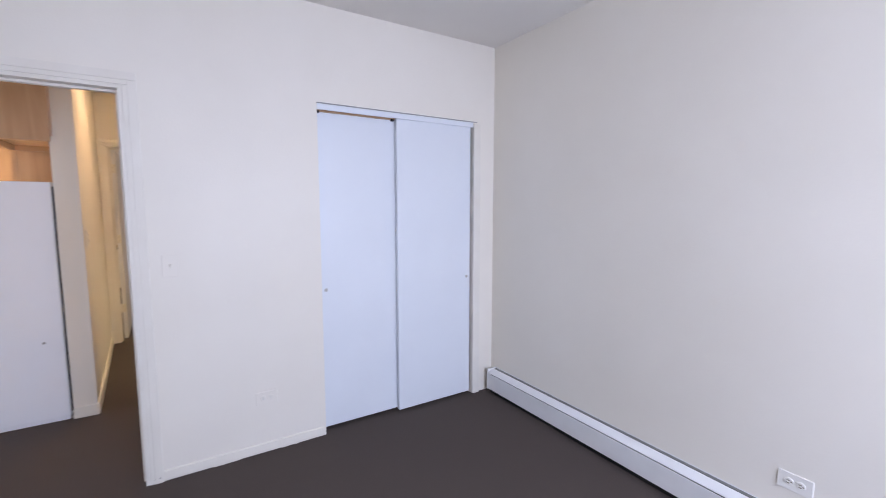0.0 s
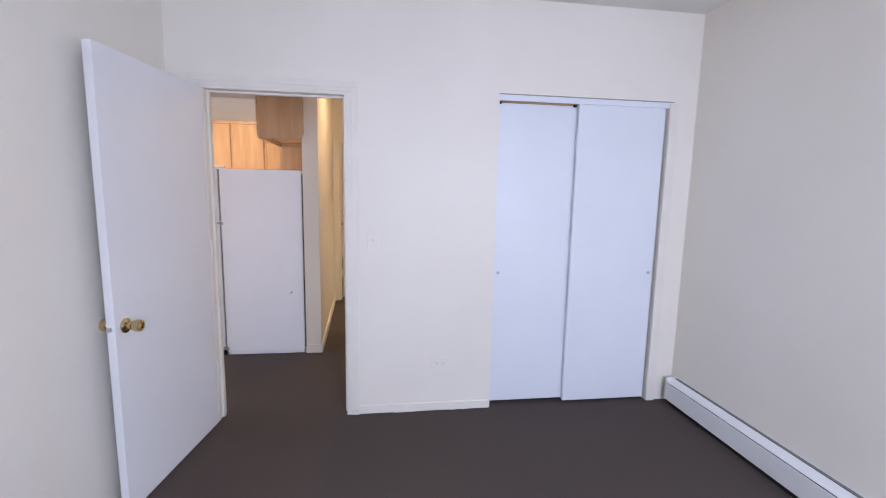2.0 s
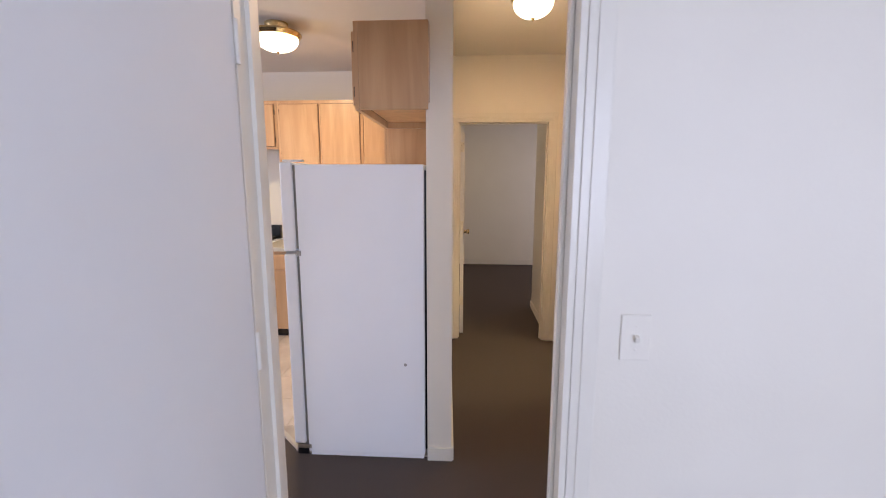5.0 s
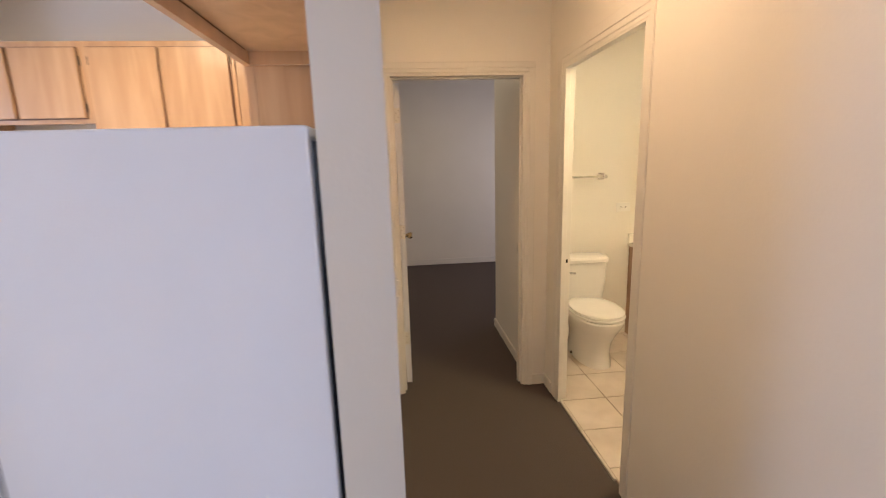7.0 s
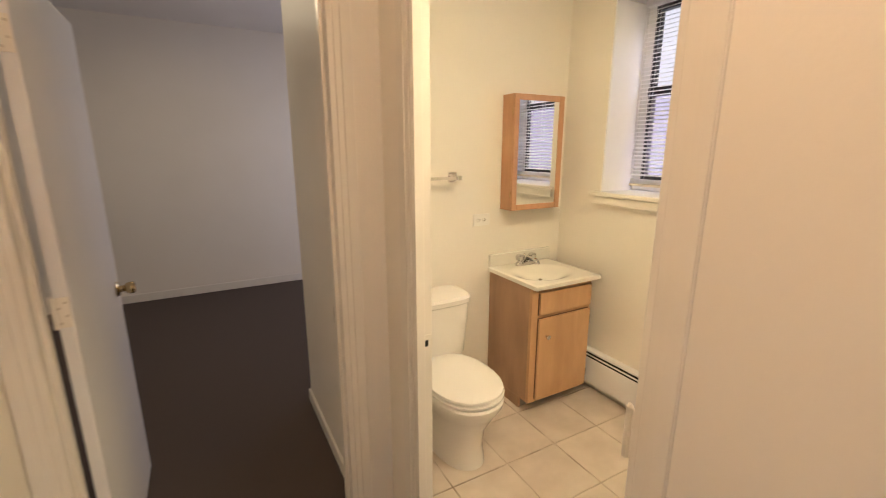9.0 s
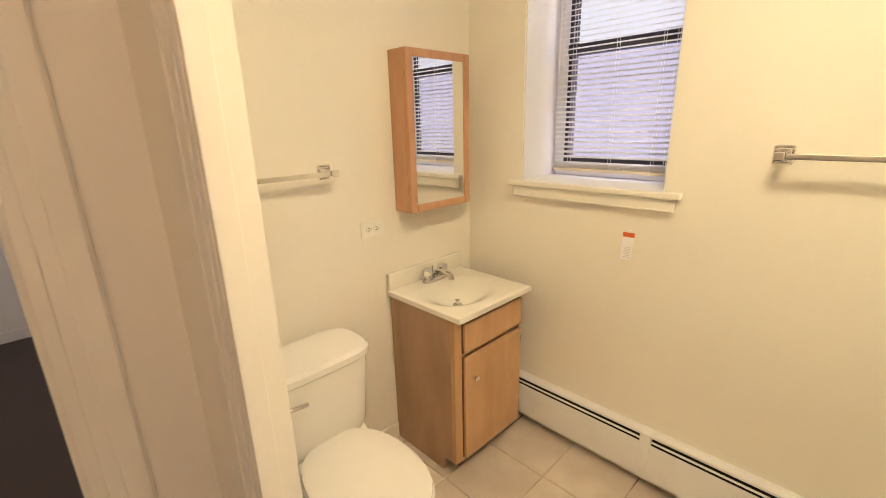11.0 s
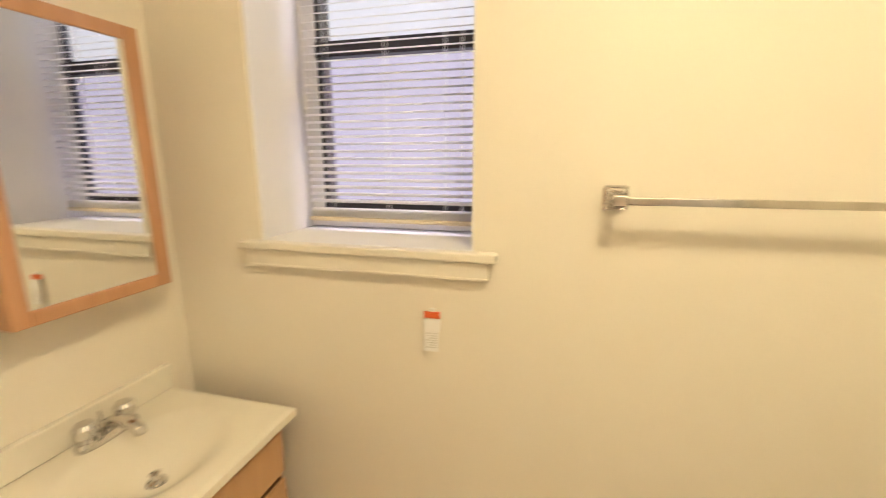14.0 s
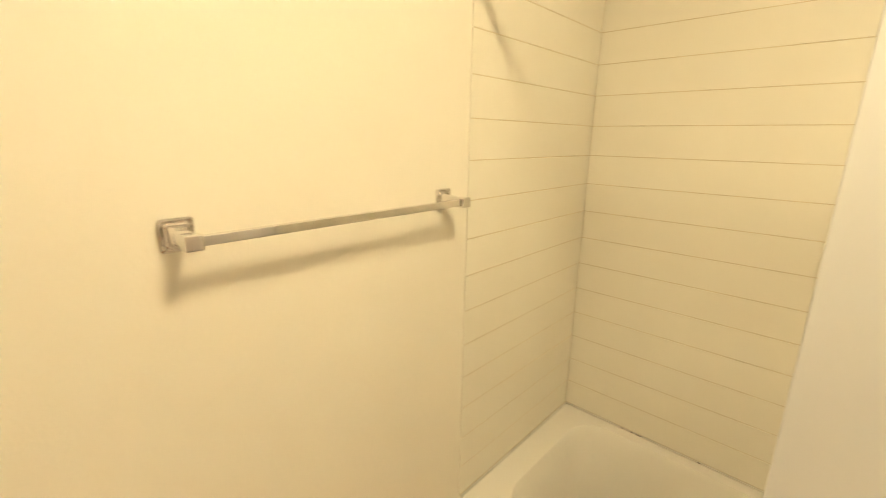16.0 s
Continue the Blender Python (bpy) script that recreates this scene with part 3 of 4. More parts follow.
def upper_cabinet(name, m, width, height, depth, doors, label, sides=True):
    """A face-framed wall cabinet; local x along its front, front towards -y, base at z 0. Slab doors with bronze hinges."""
    ob = thing(name, 0, 0, 0, 0, label, "kitchen cabinet", "kitchen cabinets")
    ob.matrix_world = m
    part("body", box(0.004, width - 0.004, 0.020, depth, 0.046, height - 0.004), OAK, ob)
    part("bottom_panel", box(0.004, width - 0.004, 0.022, depth, 0.040, 0.0455), OAK, ob)
    for x0, x1 in ((0.0, 0.016), (width - 0.016, width)):
        part("side_panel", box(x0, x1, 0.021, depth - 0.002, 0.0, height, 0.001), OAK, ob)
    for x0, x1, z0, z1 in ((0, 0.040, 0, height), (width - 0.040, width, 0, height), (0.0405, width - 0.0405, 0, 0.038), (0.0405, width - 0.0405, height - 0.038, height)):
        part("face_frame", box(x0, x1, 0.0, 0.020, z0, z1, 0.001), OAK, ob)
    part("frame_back", box(0.041, width - 0.041, 0.012, 0.0195, 0.039, height - 0.039), GAPSHADE, ob)
    n = len(doors)
    w = (width - 0.06 - 0.026 * (n - 1)) / n
    for i, hinge in enumerate(doors):
        x0 = 0.030 + i * (w + 0.026)
        if i:
            part("face_frame", box(x0 - 0.034, x0 + 0.008, 0.0, 0.0115, 0.0385, height - 0.0385, 0.001), OAK, ob)
        d = part("cabinet_door", box(x0, x0 + w, -0.019, -0.005, 0.030, height - 0.036, 0.004), OAK, ob)
        # a dark sheet a little wider than the door paints its outline of shade
        part("door_gap_shade", box(x0 - 0.0060, x0 + w + 0.0060, -0.0048, -0.0005, 0.024, height - 0.030), GAPSHADE, d, "dark strip standing for the shade round the door")
        hx = x0 - 0.010 if hinge < 0 else x0 + w + 0.002
        for z in (0.085, height - 0.105):
            part("hinge", box(hx, hx + 0.009, -0.010, 0.001, z - 0.024, z + 0.024, 0.002), BRONZE, d, "dark bronze hinge")
    return ob


K = "oak wall cabinet with slab doors in the kitchen"
upper_cabinet("wall_cabinet", pose(-2.835, 3.05, 1.82), 0.775, 0.445, 0.428, (-1, 1), "short oak wall cabinet above the stove")
upper_cabinet("wall_cabinet", pose(-2.058, 3.05, 1.50), 0.815, 0.765, 0.428, (-1, 1), K)
upper_cabinet("wall_cabinet", pose(-0.80, 3.045, 1.50, 0, 0, -90), 1.20, 0.765, 0.30, (-1, 1), K)
upper_cabinet("wall_cabinet", pose(-0.80, 1.815, 1.86, 0, 0, -90), 0.755, 0.395, 0.350, (-1, 1), "short oak wall cabinet above the refrigerator")
solid("cabinet_filler", box(-1.240, -0.802, 3.055, 3.478, 1.50, 2.262), OAK, "oak filler panel in the cabinet corner", "kitchen cabinet", "thing")

# base units, seen in a sliver beside the refrigerator
base = thing("base_cabinet", -2.23, 2.88, 0, 0, "oak base cabinet with drawer and door beside the stove", "kitchen cabinet", "kitchen cabinets")
part("body", box(0.0, 1.30, 0.0, 0.596, 0.10, 0.865, 0.001), OAK, base)
part("plinth", box(0.0, 1.30, 0.06, 0.59, 0.0, 0.10), BLACK, base)
for i in range(3):
    x0 = 0.02 + i * 0.43
    part("drawer_front", box(x0, x0 + 0.40, -0.019, -0.001, 0.70, 0.84, 0.004), OAK, base)
    d = part("cabinet_door", box(x0, x0 + 0.40, -0.019, -0.001, 0.12, 0.68, 0.004), OAK, base)
    for z in (0.20, 0.60):
        part("hinge", box(x0 - 0.010, x0 - 0.001, -0.010, 0.001, z - 0.024, z + 0.024, 0.002), BRONZE, d)
solid("kitchen_worktop", box(-2.235, -0.50, 2.855, 3.476, 0.867, 0.905, 0.004), COUNTER, "pale laminate kitchen worktop", "worktop", "thing")

stove = thing("gas_stove", -2.86, 2.80, 0, 0, "white gas stove with black control panel and cast burner grates", "stove")
part("body", box(0.0, 0.61, 0.014, 0.655, 0.045, 0.895, 0.004), FRIDGE, stove)
part("cooktop", box(-0.004, 0.614, -0.004, 0.655, 0.8955, 0.914, 0.006), FRIDGE, stove)
part("control_panel", box(0.004, 0.606, -0.012, 0.0135, 0.795, 0.890, 0.004), BLACK, stove, "black control panel")
oven = part("oven_door", box(0.006, 0.604, -0.016, 0.0135, 0.262, 0.775, 0.006), FRIDGE, stove)
part("handle_bar", box(0.010, 0.600, -0.040, -0.0165, 0.755, 0.778, 0.005), STEEL, oven)
part("vent_slot", box(0.06, 0.600, -0.0165, -0.0155, 0.248, 0.262), BLACK, stove)
drawer = part("broiler_drawer", box(0.006, 0.604, -0.014, 0.0135, 0.055, 0.244, 0.006), FRIDGE, stove)
part("drawer_grip", box(0.10, 0.600, -0.0205, -0.0145, 0.205, 0.228, 0.002), STEEL, drawer, "steel drawer grip")
part("toe_base", box(0.02, 0.59, 0.03, 0.60, 0.0, 0.045), BLACK, stove)
for i, x in enumerate((0.13, 0.21, 0.32, 0.41, 0.49)):
    knob = part("control_knob", turned(lathe([(0.020, 0), (0.018, 0.016), (0.010, 0.020), (0.004, 0.020)], 16), pose(x, -0.012, 0.842, 90)), BLACK, stove, "black control knob with a pale mark")
    part("pointer", box(x - 0.002, x + 0.002, -0.0335, -0.0322, 0.838, 0.858), PAPER, knob)
for x0, x1, z in ((0.030, 0.085, 0.806), (0.045, 0.090, 0.816)):
    part("print_line", box(x0, x1, -0.0128, -0.0121, z - 0.002, z + 0.002), INK, stove)
part("backguard", box(0.0, 0.61, 0.605, 0.654, 0.9145, 1.06, 0.006), BLACK, stove, "black backguard")
for cx in (0.16, 0.45):
    for cy in (0.16, 0.44):
        burner = part("burner", turned(lathe([(0.085, 0), (0.085, 0.003), (0.045, 0.004), (0.042, 0.016), (0.010, 0.018)], 24), pose(cx, cy, 0.9145)), BLACK, stove)
        for k in range(4):
            bar = turned(box(0.02, 0.150, -0.005, 0.005, 0.024, 0.040, 0.002), pose(cx, cy, 0.9145, 0, 0, 90 * k + 45))
            part("grate_bar", bar, BLACK, burner)
        square = bmesh.new()
        for a, b, c, e in ((-0.125, 0.125, -0.125, -0.115), (-0.125, 0.125, 0.115, 0.125), (-0.125, -0.115, -0.1145, 0.1145), (0.115, 0.125, -0.1145, 0.1145)):
            add_box(square, cx + a, cx + b, cy + c, cy + e, 0.9150, 0.9520)
        part("grate_frame", square, BLACK, burner, "square black cast grate")
        part("grate_ring", turned(lathe([(0.095, 0.019), (0.107, 0.019), (0.107, 0.029), (0.095, 0.029)], 24), pose(cx, cy, 0.9145)), BLACK, burner)


def ceiling_lamp(name, x, y, top, r, label, drop=0.0):
    ob = thing(name, x, y, top - drop, 0, label, "ceiling lamp")
    if drop:
        part("canopy", lathe([(r * 0.55, drop), (r * 0.55, drop - 0.02), (r * 0.4, 0.0)], 24), BRASS, ob, "brass canopy", True)
    part("pan", lathe([(r * 1.15, 0), (r * 1.18, -0.012), (r * 1.05, -0.034), (r * 0.9, -0.036)], 32), BRASS, ob, "brass pan", True)
    prof = [(r, -0.037)] + [(r * math.cos(a), -0.04 - 0.085 * math.sin(a)) for a in (0.15 + 1.35 * i / 9 for i in range(10))]
    shade = part("shade", lathe(prof, 32), DOME, ob, "lit frosted glass shade", True)
    shade.visible_shadow = False
    part("finial", turned(lathe([(0.004, 0.02), (0.012, 0.006), (0.012, -0.002), (0.005, -0.012), (0.002, -0.016)], 14), pose(0, 0, -0.127)), BRASS, ob, "brass finial", True)
    return ob


ceiling_lamp("ceiling_lamp", -1.62, 2.13, H, 0.145, "lit brass ceiling lamp with a frosted dome over the kitchen", 0.065)
ceiling_lamp("ceiling_lamp", 0.12, 1.77, H, 0.12, "lit flush ceiling lamp in the hall")
ceiling_lamp("ceiling_lamp", 1.20, 2.20, H, 0.21, "lit flush ceiling lamp in the bathroom")
ceiling_lamp("ceiling_lamp", -0.05, 5.0, H2, 0.13, "lit brass ceiling lamp with a frosted dome in the far room", 0.12)

# ---- bathroom ----
toilet = thing("toilet", 1.103, 3.708, 0.012, 0, "white two-piece toilet with closed lid beside the vanity", "toilet")
part("bowl", loft([(0, -0.36, 0.0, 0.125, 0.265), (0, -0.36, 0.03, 0.122, 0.262), (0, -0.36, 0.10, 0.113, 0.250), (0, -0.37, 0.20, 0.122, 0.258), (0, -0.405, 0.29, 0.158, 0.278), (0, -0.435, 0.345, 0.178, 0.285), (0, -0.44, 0.375, 0.182, 0.288), (0, -0.44, 0.386, 0.176, 0.282)], 36, 2.3), CERAMIC, toilet, "", True)
part("tank_shelf", loft([(0, -0.16, 0.26, 0.10, 0.13), (0, -0.15, 0.33, 0.16, 0.145), (0, -0.15, 0.392, 0.175, 0.150)], 32, 3.0), CERAMIC, toilet, "", True)
part("seat_ring", loft([(0, -0.462, 0.3865, 0.168, 0.240), (0, -0.462, 0.3920, 0.170, 0.242), (0, -0.462, 0.3945, 0.187, 0.259), (0, -0.462, 0.406, 0.188, 0.260), (0, -0.462, 0.410, 0.180, 0.252)], 40, 2.25), CERAMIC, toilet, "white plastic seat", True)
part("lid", loft([(0, -0.462, 0.4105, 0.162, 0.234), (0, -0.462, 0.4165, 0.164, 0.236), (0, -0.462, 0.4190, 0.183, 0.255), (0, -0.462, 0.430, 0.181, 0.253), (0, -0.462, 0.436, 0.165, 0.236), (0, -0.462, 0.438, 0.10, 0.16)], 40, 2.25), CERAMIC, toilet, "closed white lid", True)
for sx in (-1, 1):
    part("seat_hinge", turned(lathe([(0.020, 0), (0.020, 0.012), (0.014, 0.017)], 16), pose(sx * 0.075, -0.222, 0.409)), CERAMIC, toilet, "", True)
    part("bolt_cap", turned(lathe([(0.016, 0), (0.014, 0.010), (0.005, 0.016)], 14), pose(sx * 0.118, -0.33, 0.012)), BRONZE if sx < 0 else CERAMIC, toilet, "", True)
tank = part("tank", loft([(0, -0.135, 0.394, 0.175, 0.088), (0, -0.135, 0.42, 0.188, 0.098), (0, -0.135, 0.60, 0.203, 0.108), (0, -0.135, 0.715, 0.208, 0.112)], 40, 5.0), CERAMIC, toilet, "", True)
part("tank_lid", loft([(0, -0.137, 0.716, 0.214, 0.120), (0, -0.137, 0.722, 0.220, 0.126), (0, -0.137, 0.746, 0.220, 0.126), (0, -0.137, 0.760, 0.208, 0.114), (0, -0.137, 0.764, 0.17, 0.085)], 40, 4.2), CERAMIC, toilet, "", True)
part("flush_handle", tube([(-0.160, -0.236, 0.655), (-0.160, -0.262, 0.655), (-0.148, -0.268, 0.654), (-0.100, -0.268, 0.648), (-0.080, -0.268, 0.646)], 0.008), CHROME, tank, "chrome flush handle", True)
part("handle_boss", turned(lathe([(0.018, 0), (0.018, 0.006), (0.010, 0.012)], 16), pose(-0.160, -0.240, 0.655, 90)), CHROME, tank, "", True)
part("water_valve", turned(lathe([(0.013, 0), (0.013, 0.03), (0.020, 0.032), (0.020, 0.044)], 14), pose(-0.19, -0.01, 0.16, 90)), BRONZE, toilet, "dark water valve", True)

vanity = thing("vanity_cabinet", 1.615, 3.735, 0.012, 0, "worn light wood bathroom vanity with one door", "vanity cabinet")
for x0, x1 in ((0.0, 0.016), (0.439, 0.455)):
    side = part("side_panel", box(x0, x1, -0.396, -0.004, 0.0705, 0.785, 0.0015), BIRCH, vanity)
    part("side_foot", box(x0, x1, -0.335, -0.004, 0.0, 0.070), BIRCH, side)
part("floor_panel", box(0.0165, 0.4385, -0.395, -0.004, 0.070, 0.086), BIRCH, vanity)
part("back_panel", box(0.0165, 0.4385, -0.010, -0.004, 0.087, 0.785), BIRCH, vanity)
part("toe_kick", box(0.0165, 0.4385, -0.330, -0.010, 0.0, 0.0695), TOEKICK, vanity, "grey recessed toe kick")
for x0, x1, z0, z1 in ((0, 0.052, 0.07, 0.785), (0.425, 0.455, 0.07, 0.785), (0.0525, 0.4245, 0.07, 0.10), (0.0525, 0.4245, 0.748, 0.778), (0.0525, 0.4245, 0.592, 0.630)):
    part("face_frame", box(x0, x1, -0.419, -0.3965, z0, z1, 0.0015), BIRCHFRONT, vanity)
# dark strips behind drawer and door put the gap's shade into colour
false_drawer = part("false_drawer", box(0.046, 0.445, -0.438, -0.4265, 0.625, 0.758, 0.004), BIRCHFRONT, vanity)
part("drawer_gap_shade", box(0.043, 0.440, -0.4260, -0.4195, 0.622, 0.753), GAPSHADE, false_drawer, "dark strip standing for the shade in the gap")
vd = part("cabinet_door", box(0.046, 0.445, -0.438, -0.4265, 0.088, 0.600, 0.004), BIRCHFRONT, vanity)
part("door_gap_shade", box(0.043, 0.440, -0.4260, -0.4195, 0.094, 0.603), GAPSHADE, vd, "dark strip standing for the shade in the gap")
part("knob", turned(lathe([(0.008, 0), (0.006, 0.010), (0.014, 0.020), (0.014, 0.026), (0.006, 0.030)], 18), pose(0.098, -0.438, 0.490, 90)), CHROME, vd, "round chrome knob", True)
for z in (0.17, 0.53):
    part("hinge", box(0.4455, 0.453, -0.434, -0.420, z - 0.025, z + 0.025, 0.002), BRONZE, vd, "small dark hinge")


def sink_top():
    """A cast slab with an oval basin sunk into it, a rounded edge and a backsplash."""
    bm = bmesh.new()
    x0, x1, y0, y1, z = 1.603, 2.100, 3.272, 3.738, 0.824
    nx, ny = 44, 42
    cx, cy, rx, ry = 1.828, 3.486, 0.215, 0.172
    grid = []
    for j in range(ny + 1):
        row = []
        for i in range(nx + 1):
            x, y = x0 + (x1 - x0) * i / nx, y0 + (y1 - y0) * j / ny
            d = math.hypot((x - cx) / rx, (y - cy) / ry)
            dip = 0.0 if d >= 1 else 0.078 * (0.5 + 0.5 * math.cos(math.pi * d)) ** 0.9
            edge = min(x - x0, x1 - x, y - y0)
            row.append(bm.verts.new((x, y, z - dip - (0.004 if edge < 0.002 else 0))))
        grid.append(row)
    for j in range(ny):
        for i in range(nx):
            bm.faces.new((grid[j][i], grid[j][i + 1], grid[j + 1][i + 1], grid[j + 1][i]))
    rim = grid[0] + [r[-1] for r in grid[1:]] + grid[-1][-2::-1] + [r[0] for r in grid[-2:0:-1]]
    low = [bm.verts.new((v.co.x, v.co.y, z - 0.026)) for v in rim]
    for i in range(len(rim)):
        k = (i + 1) % len(rim)
        bm.faces.new((rim[i], low[i], low[k], rim[k]))
    return bm


basin = thing("bathroom_sink", 0, 0, 0, 0, "cream cast-marble vanity top with a moulded oval basin", "sink")
part("slab", sink_top(), MARBLE, basin, "", True)
part("backsplash", box(1.603, 2.100, 3.716, 3.7385, 0.825, 0.905, 0.005, 3), MARBLE, basin)
part("drain_ring", turned(lathe([(0.024, 0), (0.024, 0.003), (0.017, 0.004)], 20), pose(1.822, 3.490, 0.7470)), CHROME, basin, "chrome drain", True)
part("stopper", turned(lathe([(0.019, 0), (0.021, 0.007), (0.010, 0.012), (0.008, 0.022), (0.013, 0.027), (0.005, 0.031)], 18), pose(1.822, 3.490, 0.7495)), CHROME, basin, "chrome pop-up stopper", True)

faucet = thing("faucet", 1.855, 3.672, 0.8245, 0, "chrome two-handle bathroom faucet on the vanity top", "faucet")
part("base", loft([(0, 0, 0, 0.080, 0.024), (0, 0, 0.012, 0.080, 0.024), (0, 0, 0.020, 0.074, 0.019)], 32, 3.0), CHROME, faucet, "", True)
for sx in (-1, 1):
    part("handle", turned(lathe([(0.018, 0.020), (0.015, 0.030), (0.025, 0.036), (0.027, 0.060), (0.020, 0.070), (0.006, 0.072)], 10), pose(sx * 0.051, 0, 0)), CHROME, faucet, "ribbed chrome tap handle", True)
part("spout", tube([(0, 0.004, 0.018), (0, 0.0, 0.036), (0, -0.02, 0.048), (0, -0.065, 0.052), (0, -0.100, 0.048), (0, -0.112, 0.038), (0, -0.113, 0.028)], 0.0145, 14), CHROME, faucet, "", True)
part("lift_rod", tube([(0, 0.018, 0.015), (0, 0.020, 0.065), (0, 0.020, 0.070)], 0.003, 8), CHROME, faucet)

medicine = thing("mirror_cabinet", 1.683, 3.739, 1.190, 0, "wood-framed mirror medicine cabinet on the wall", "mirror cabinet")
part("body", box(0.0, 0.380, -0.098, -0.001, 0.0, 0.675, 0.002), PINE, medicine)
mdoor = part("mirror_door", box(0.036, 0.344, -0.108, -0.0985, 0.034, 0.641), PINE, medicine)
part("mirror_glass", box(0.034, 0.346, -0.1105, -0.1085, 0.032, 0.643), MIRROR, mdoor, "clear mirror glass")
for x0, x1, z0, z1 in ((0, 0.036, 0, 0.675), (0.344, 0.380, 0, 0.675), (0.0365, 0.3435, 0, 0.034), (0.0365, 0.3435, 0.641, 0.675)):
    part("frame", box(x0, x1, -0.116, -0.0987, z0, z1, 0.004), PINE, mdoor, "wooden mirror frame")
for z in (0.10, 0.57):
    part("hinge", box(-0.002, 0.001, -0.101, -0.096, z - 0.022, z + 0.022, 0.001), BRASS, medicine)


def towel_bar(name, m, length, label, square=True):
    """A chrome bar on two square posts; local x along the bar, wall at y 0, bar towards -y."""
    ob = thing(name, 0, 0, 0, 0, label, "towel bar")
    ob.matrix_world = m
    for x in (0.0, length):
        plate = loft([(0, 0, 0, 0.028, 0.029), (0, 0, 0.006, 0.028, 0.029), (0, 0, 0.009, 0.025, 0.026), (0, 0, 0.007, 0.021, 0.022), (0, 0, 0.012, 0.017, 0.018)], 32, 9.0)
        p = part("bracket", turned(plate, pose(x, 0, 0, 90)), SATIN, ob, "square chrome wall plate with a raised rim", True)
        arm = loft([(0, 0, 0.0125, 0.017, 0.018), (0, 0, 0.030, 0.011, 0.012), (0, 0, 0.082, 0.010, 0.011)], 24, 7.0)
        part("post", turned(arm, pose(x, 0, 0, 90)), SATIN, p, "", True)
        part("post_end", box(x - 0.014, x + 0.014, -0.090, -0.060, -0.013, 0.013, 0.003), SATIN, p)
    part("bar", box(0.0145, length - 0.0145, -0.0815, -0.0675, -0.0085, 0.0085, 0.002), SATIN, ob)
    return ob


towel_bar("towel_bar", pose(0.782, 3.74, 1.396), 0.555, "chrome towel bar on the wall above the toilet")
towel_bar("towel_bar", pose(2.19, 2.430, 1.448, 0, 0, -90), 0.655, "chrome square towel bar beside the window")
wall_socket("wall_socket", pose(1.545, 3.74, 1.132), "ivory duplex wall socket beneath the mirror cabinet", SLOT, PLASTIC)
baseboard_heater("baseboard_heater", 2.19, 1.72, 3.70, 0.045, 0.288, 0.056, "white baseboard heater under the bathroom window", [0.985], True)

tag = thing("hanging_tag", 2.182, 2.876, 1.118, 0, "white paper instruction tag with an orange head on the wall", "tag")
part("head", box(-0.004, 0.004, -0.020, 0.020, -0.010, 0.012, 0.001), ORANGE, tag, "orange printed head")
part("hook", box(-0.002, 0.004, -0.007, 0.007, 0.0125, 0.024, 0.001), PAPER, tag)
part("fold", turned(box(-0.0015, 0.0015, -0.023, 0.019, -0.050, -0.0105, 0.0005), pose(-0.004, 0, 0, 0, 6)), PAPER, tag, "folded paper")
part("sheet", turned(box(-0.0012, 0.0012, -0.019, 0.019, -0.122, -0.048, 0.0005), pose(-0.003, 0, 0, 0, 5)), PAPER, tag, "paper sheet")
for i in range(7):
    z = -0.060 - 0.008 * i
    part("print_line", turned(box(-0.0016, -0.0013, -0.015, 0.013 - 0.004 * (i % 3), z - 0.0012, z + 0.0012), pose(-0.003, 0, 0, 0, 5)), INK, tag)

tag.scale = (1.0, 1.12, 0.82)

# window: reveal, stool, apron, sash, panes, blind
win = thing("window_1", 2.47, 3.0915, 1.279, 0, "dark double-hung window in a deep white reveal", "window")
win["kind"] = "structure"
part("reveal", box(-0.276, 0.07, -0.3280, -0.3215, 0.024, 1.086), REVEAL, win, "white plastered reveal")
part("reveal", box(-0.276, 0.07, 0.3090, 0.3160, 0.024, 1.086), REVEAL, win, "white plastered reveal")
part("reveal", box(-0.276, 0.07, -0.3210, 0.3085, 1.088, 1.0945), REVEAL, win, "white plastered reveal")
part("window_sill", box(-0.2795, 0.07, -0.3280, 0.3160, 0.002, 0.0235), REVEAL, win, "white sill board")
part("stool", box(-0.317, -0.280, -0.392, 0.376, 0.000, 0.024, 0.006, 3), TRIM, win, "cream painted stool with rounded nose")
part("apron", box(-0.303, -0.2805, -0.372, 0.350, -0.050, -0.001, 0.005), TRIM, win, "cream painted apron")
part("apron_bead", box(-0.306, -0.3035, -0.370, 0.348, -0.050, -0.043, 0.001), TRIM, win)
for y0, y1, z0, z1 in ((-0.321, -0.296, 0.026, 1.086), (0.256, 0.3085, 0.026, 1.086), (-0.2955, 0.2555, 0.090, 0.118), (-0.2955, 0.2555, 1.04, 1.086)):
    part("window_frame", box(-0.010, 0.030, y0, y1, z0, z1, 0.003), REVEAL if z1 - z0 > 1 else SASH, win, "window frame")
part("window_frame", box(-0.012, 0.030, -0.2955, 0.2555, 0.026, 0.0895, 0.003), REVEAL, win, "white bottom rail")
part("meeting_rail", box(-0.018, 0.022, -0.2950, 0.2550, 0.578, 0.626, 0.003), SASH, win, "dark meeting rail")
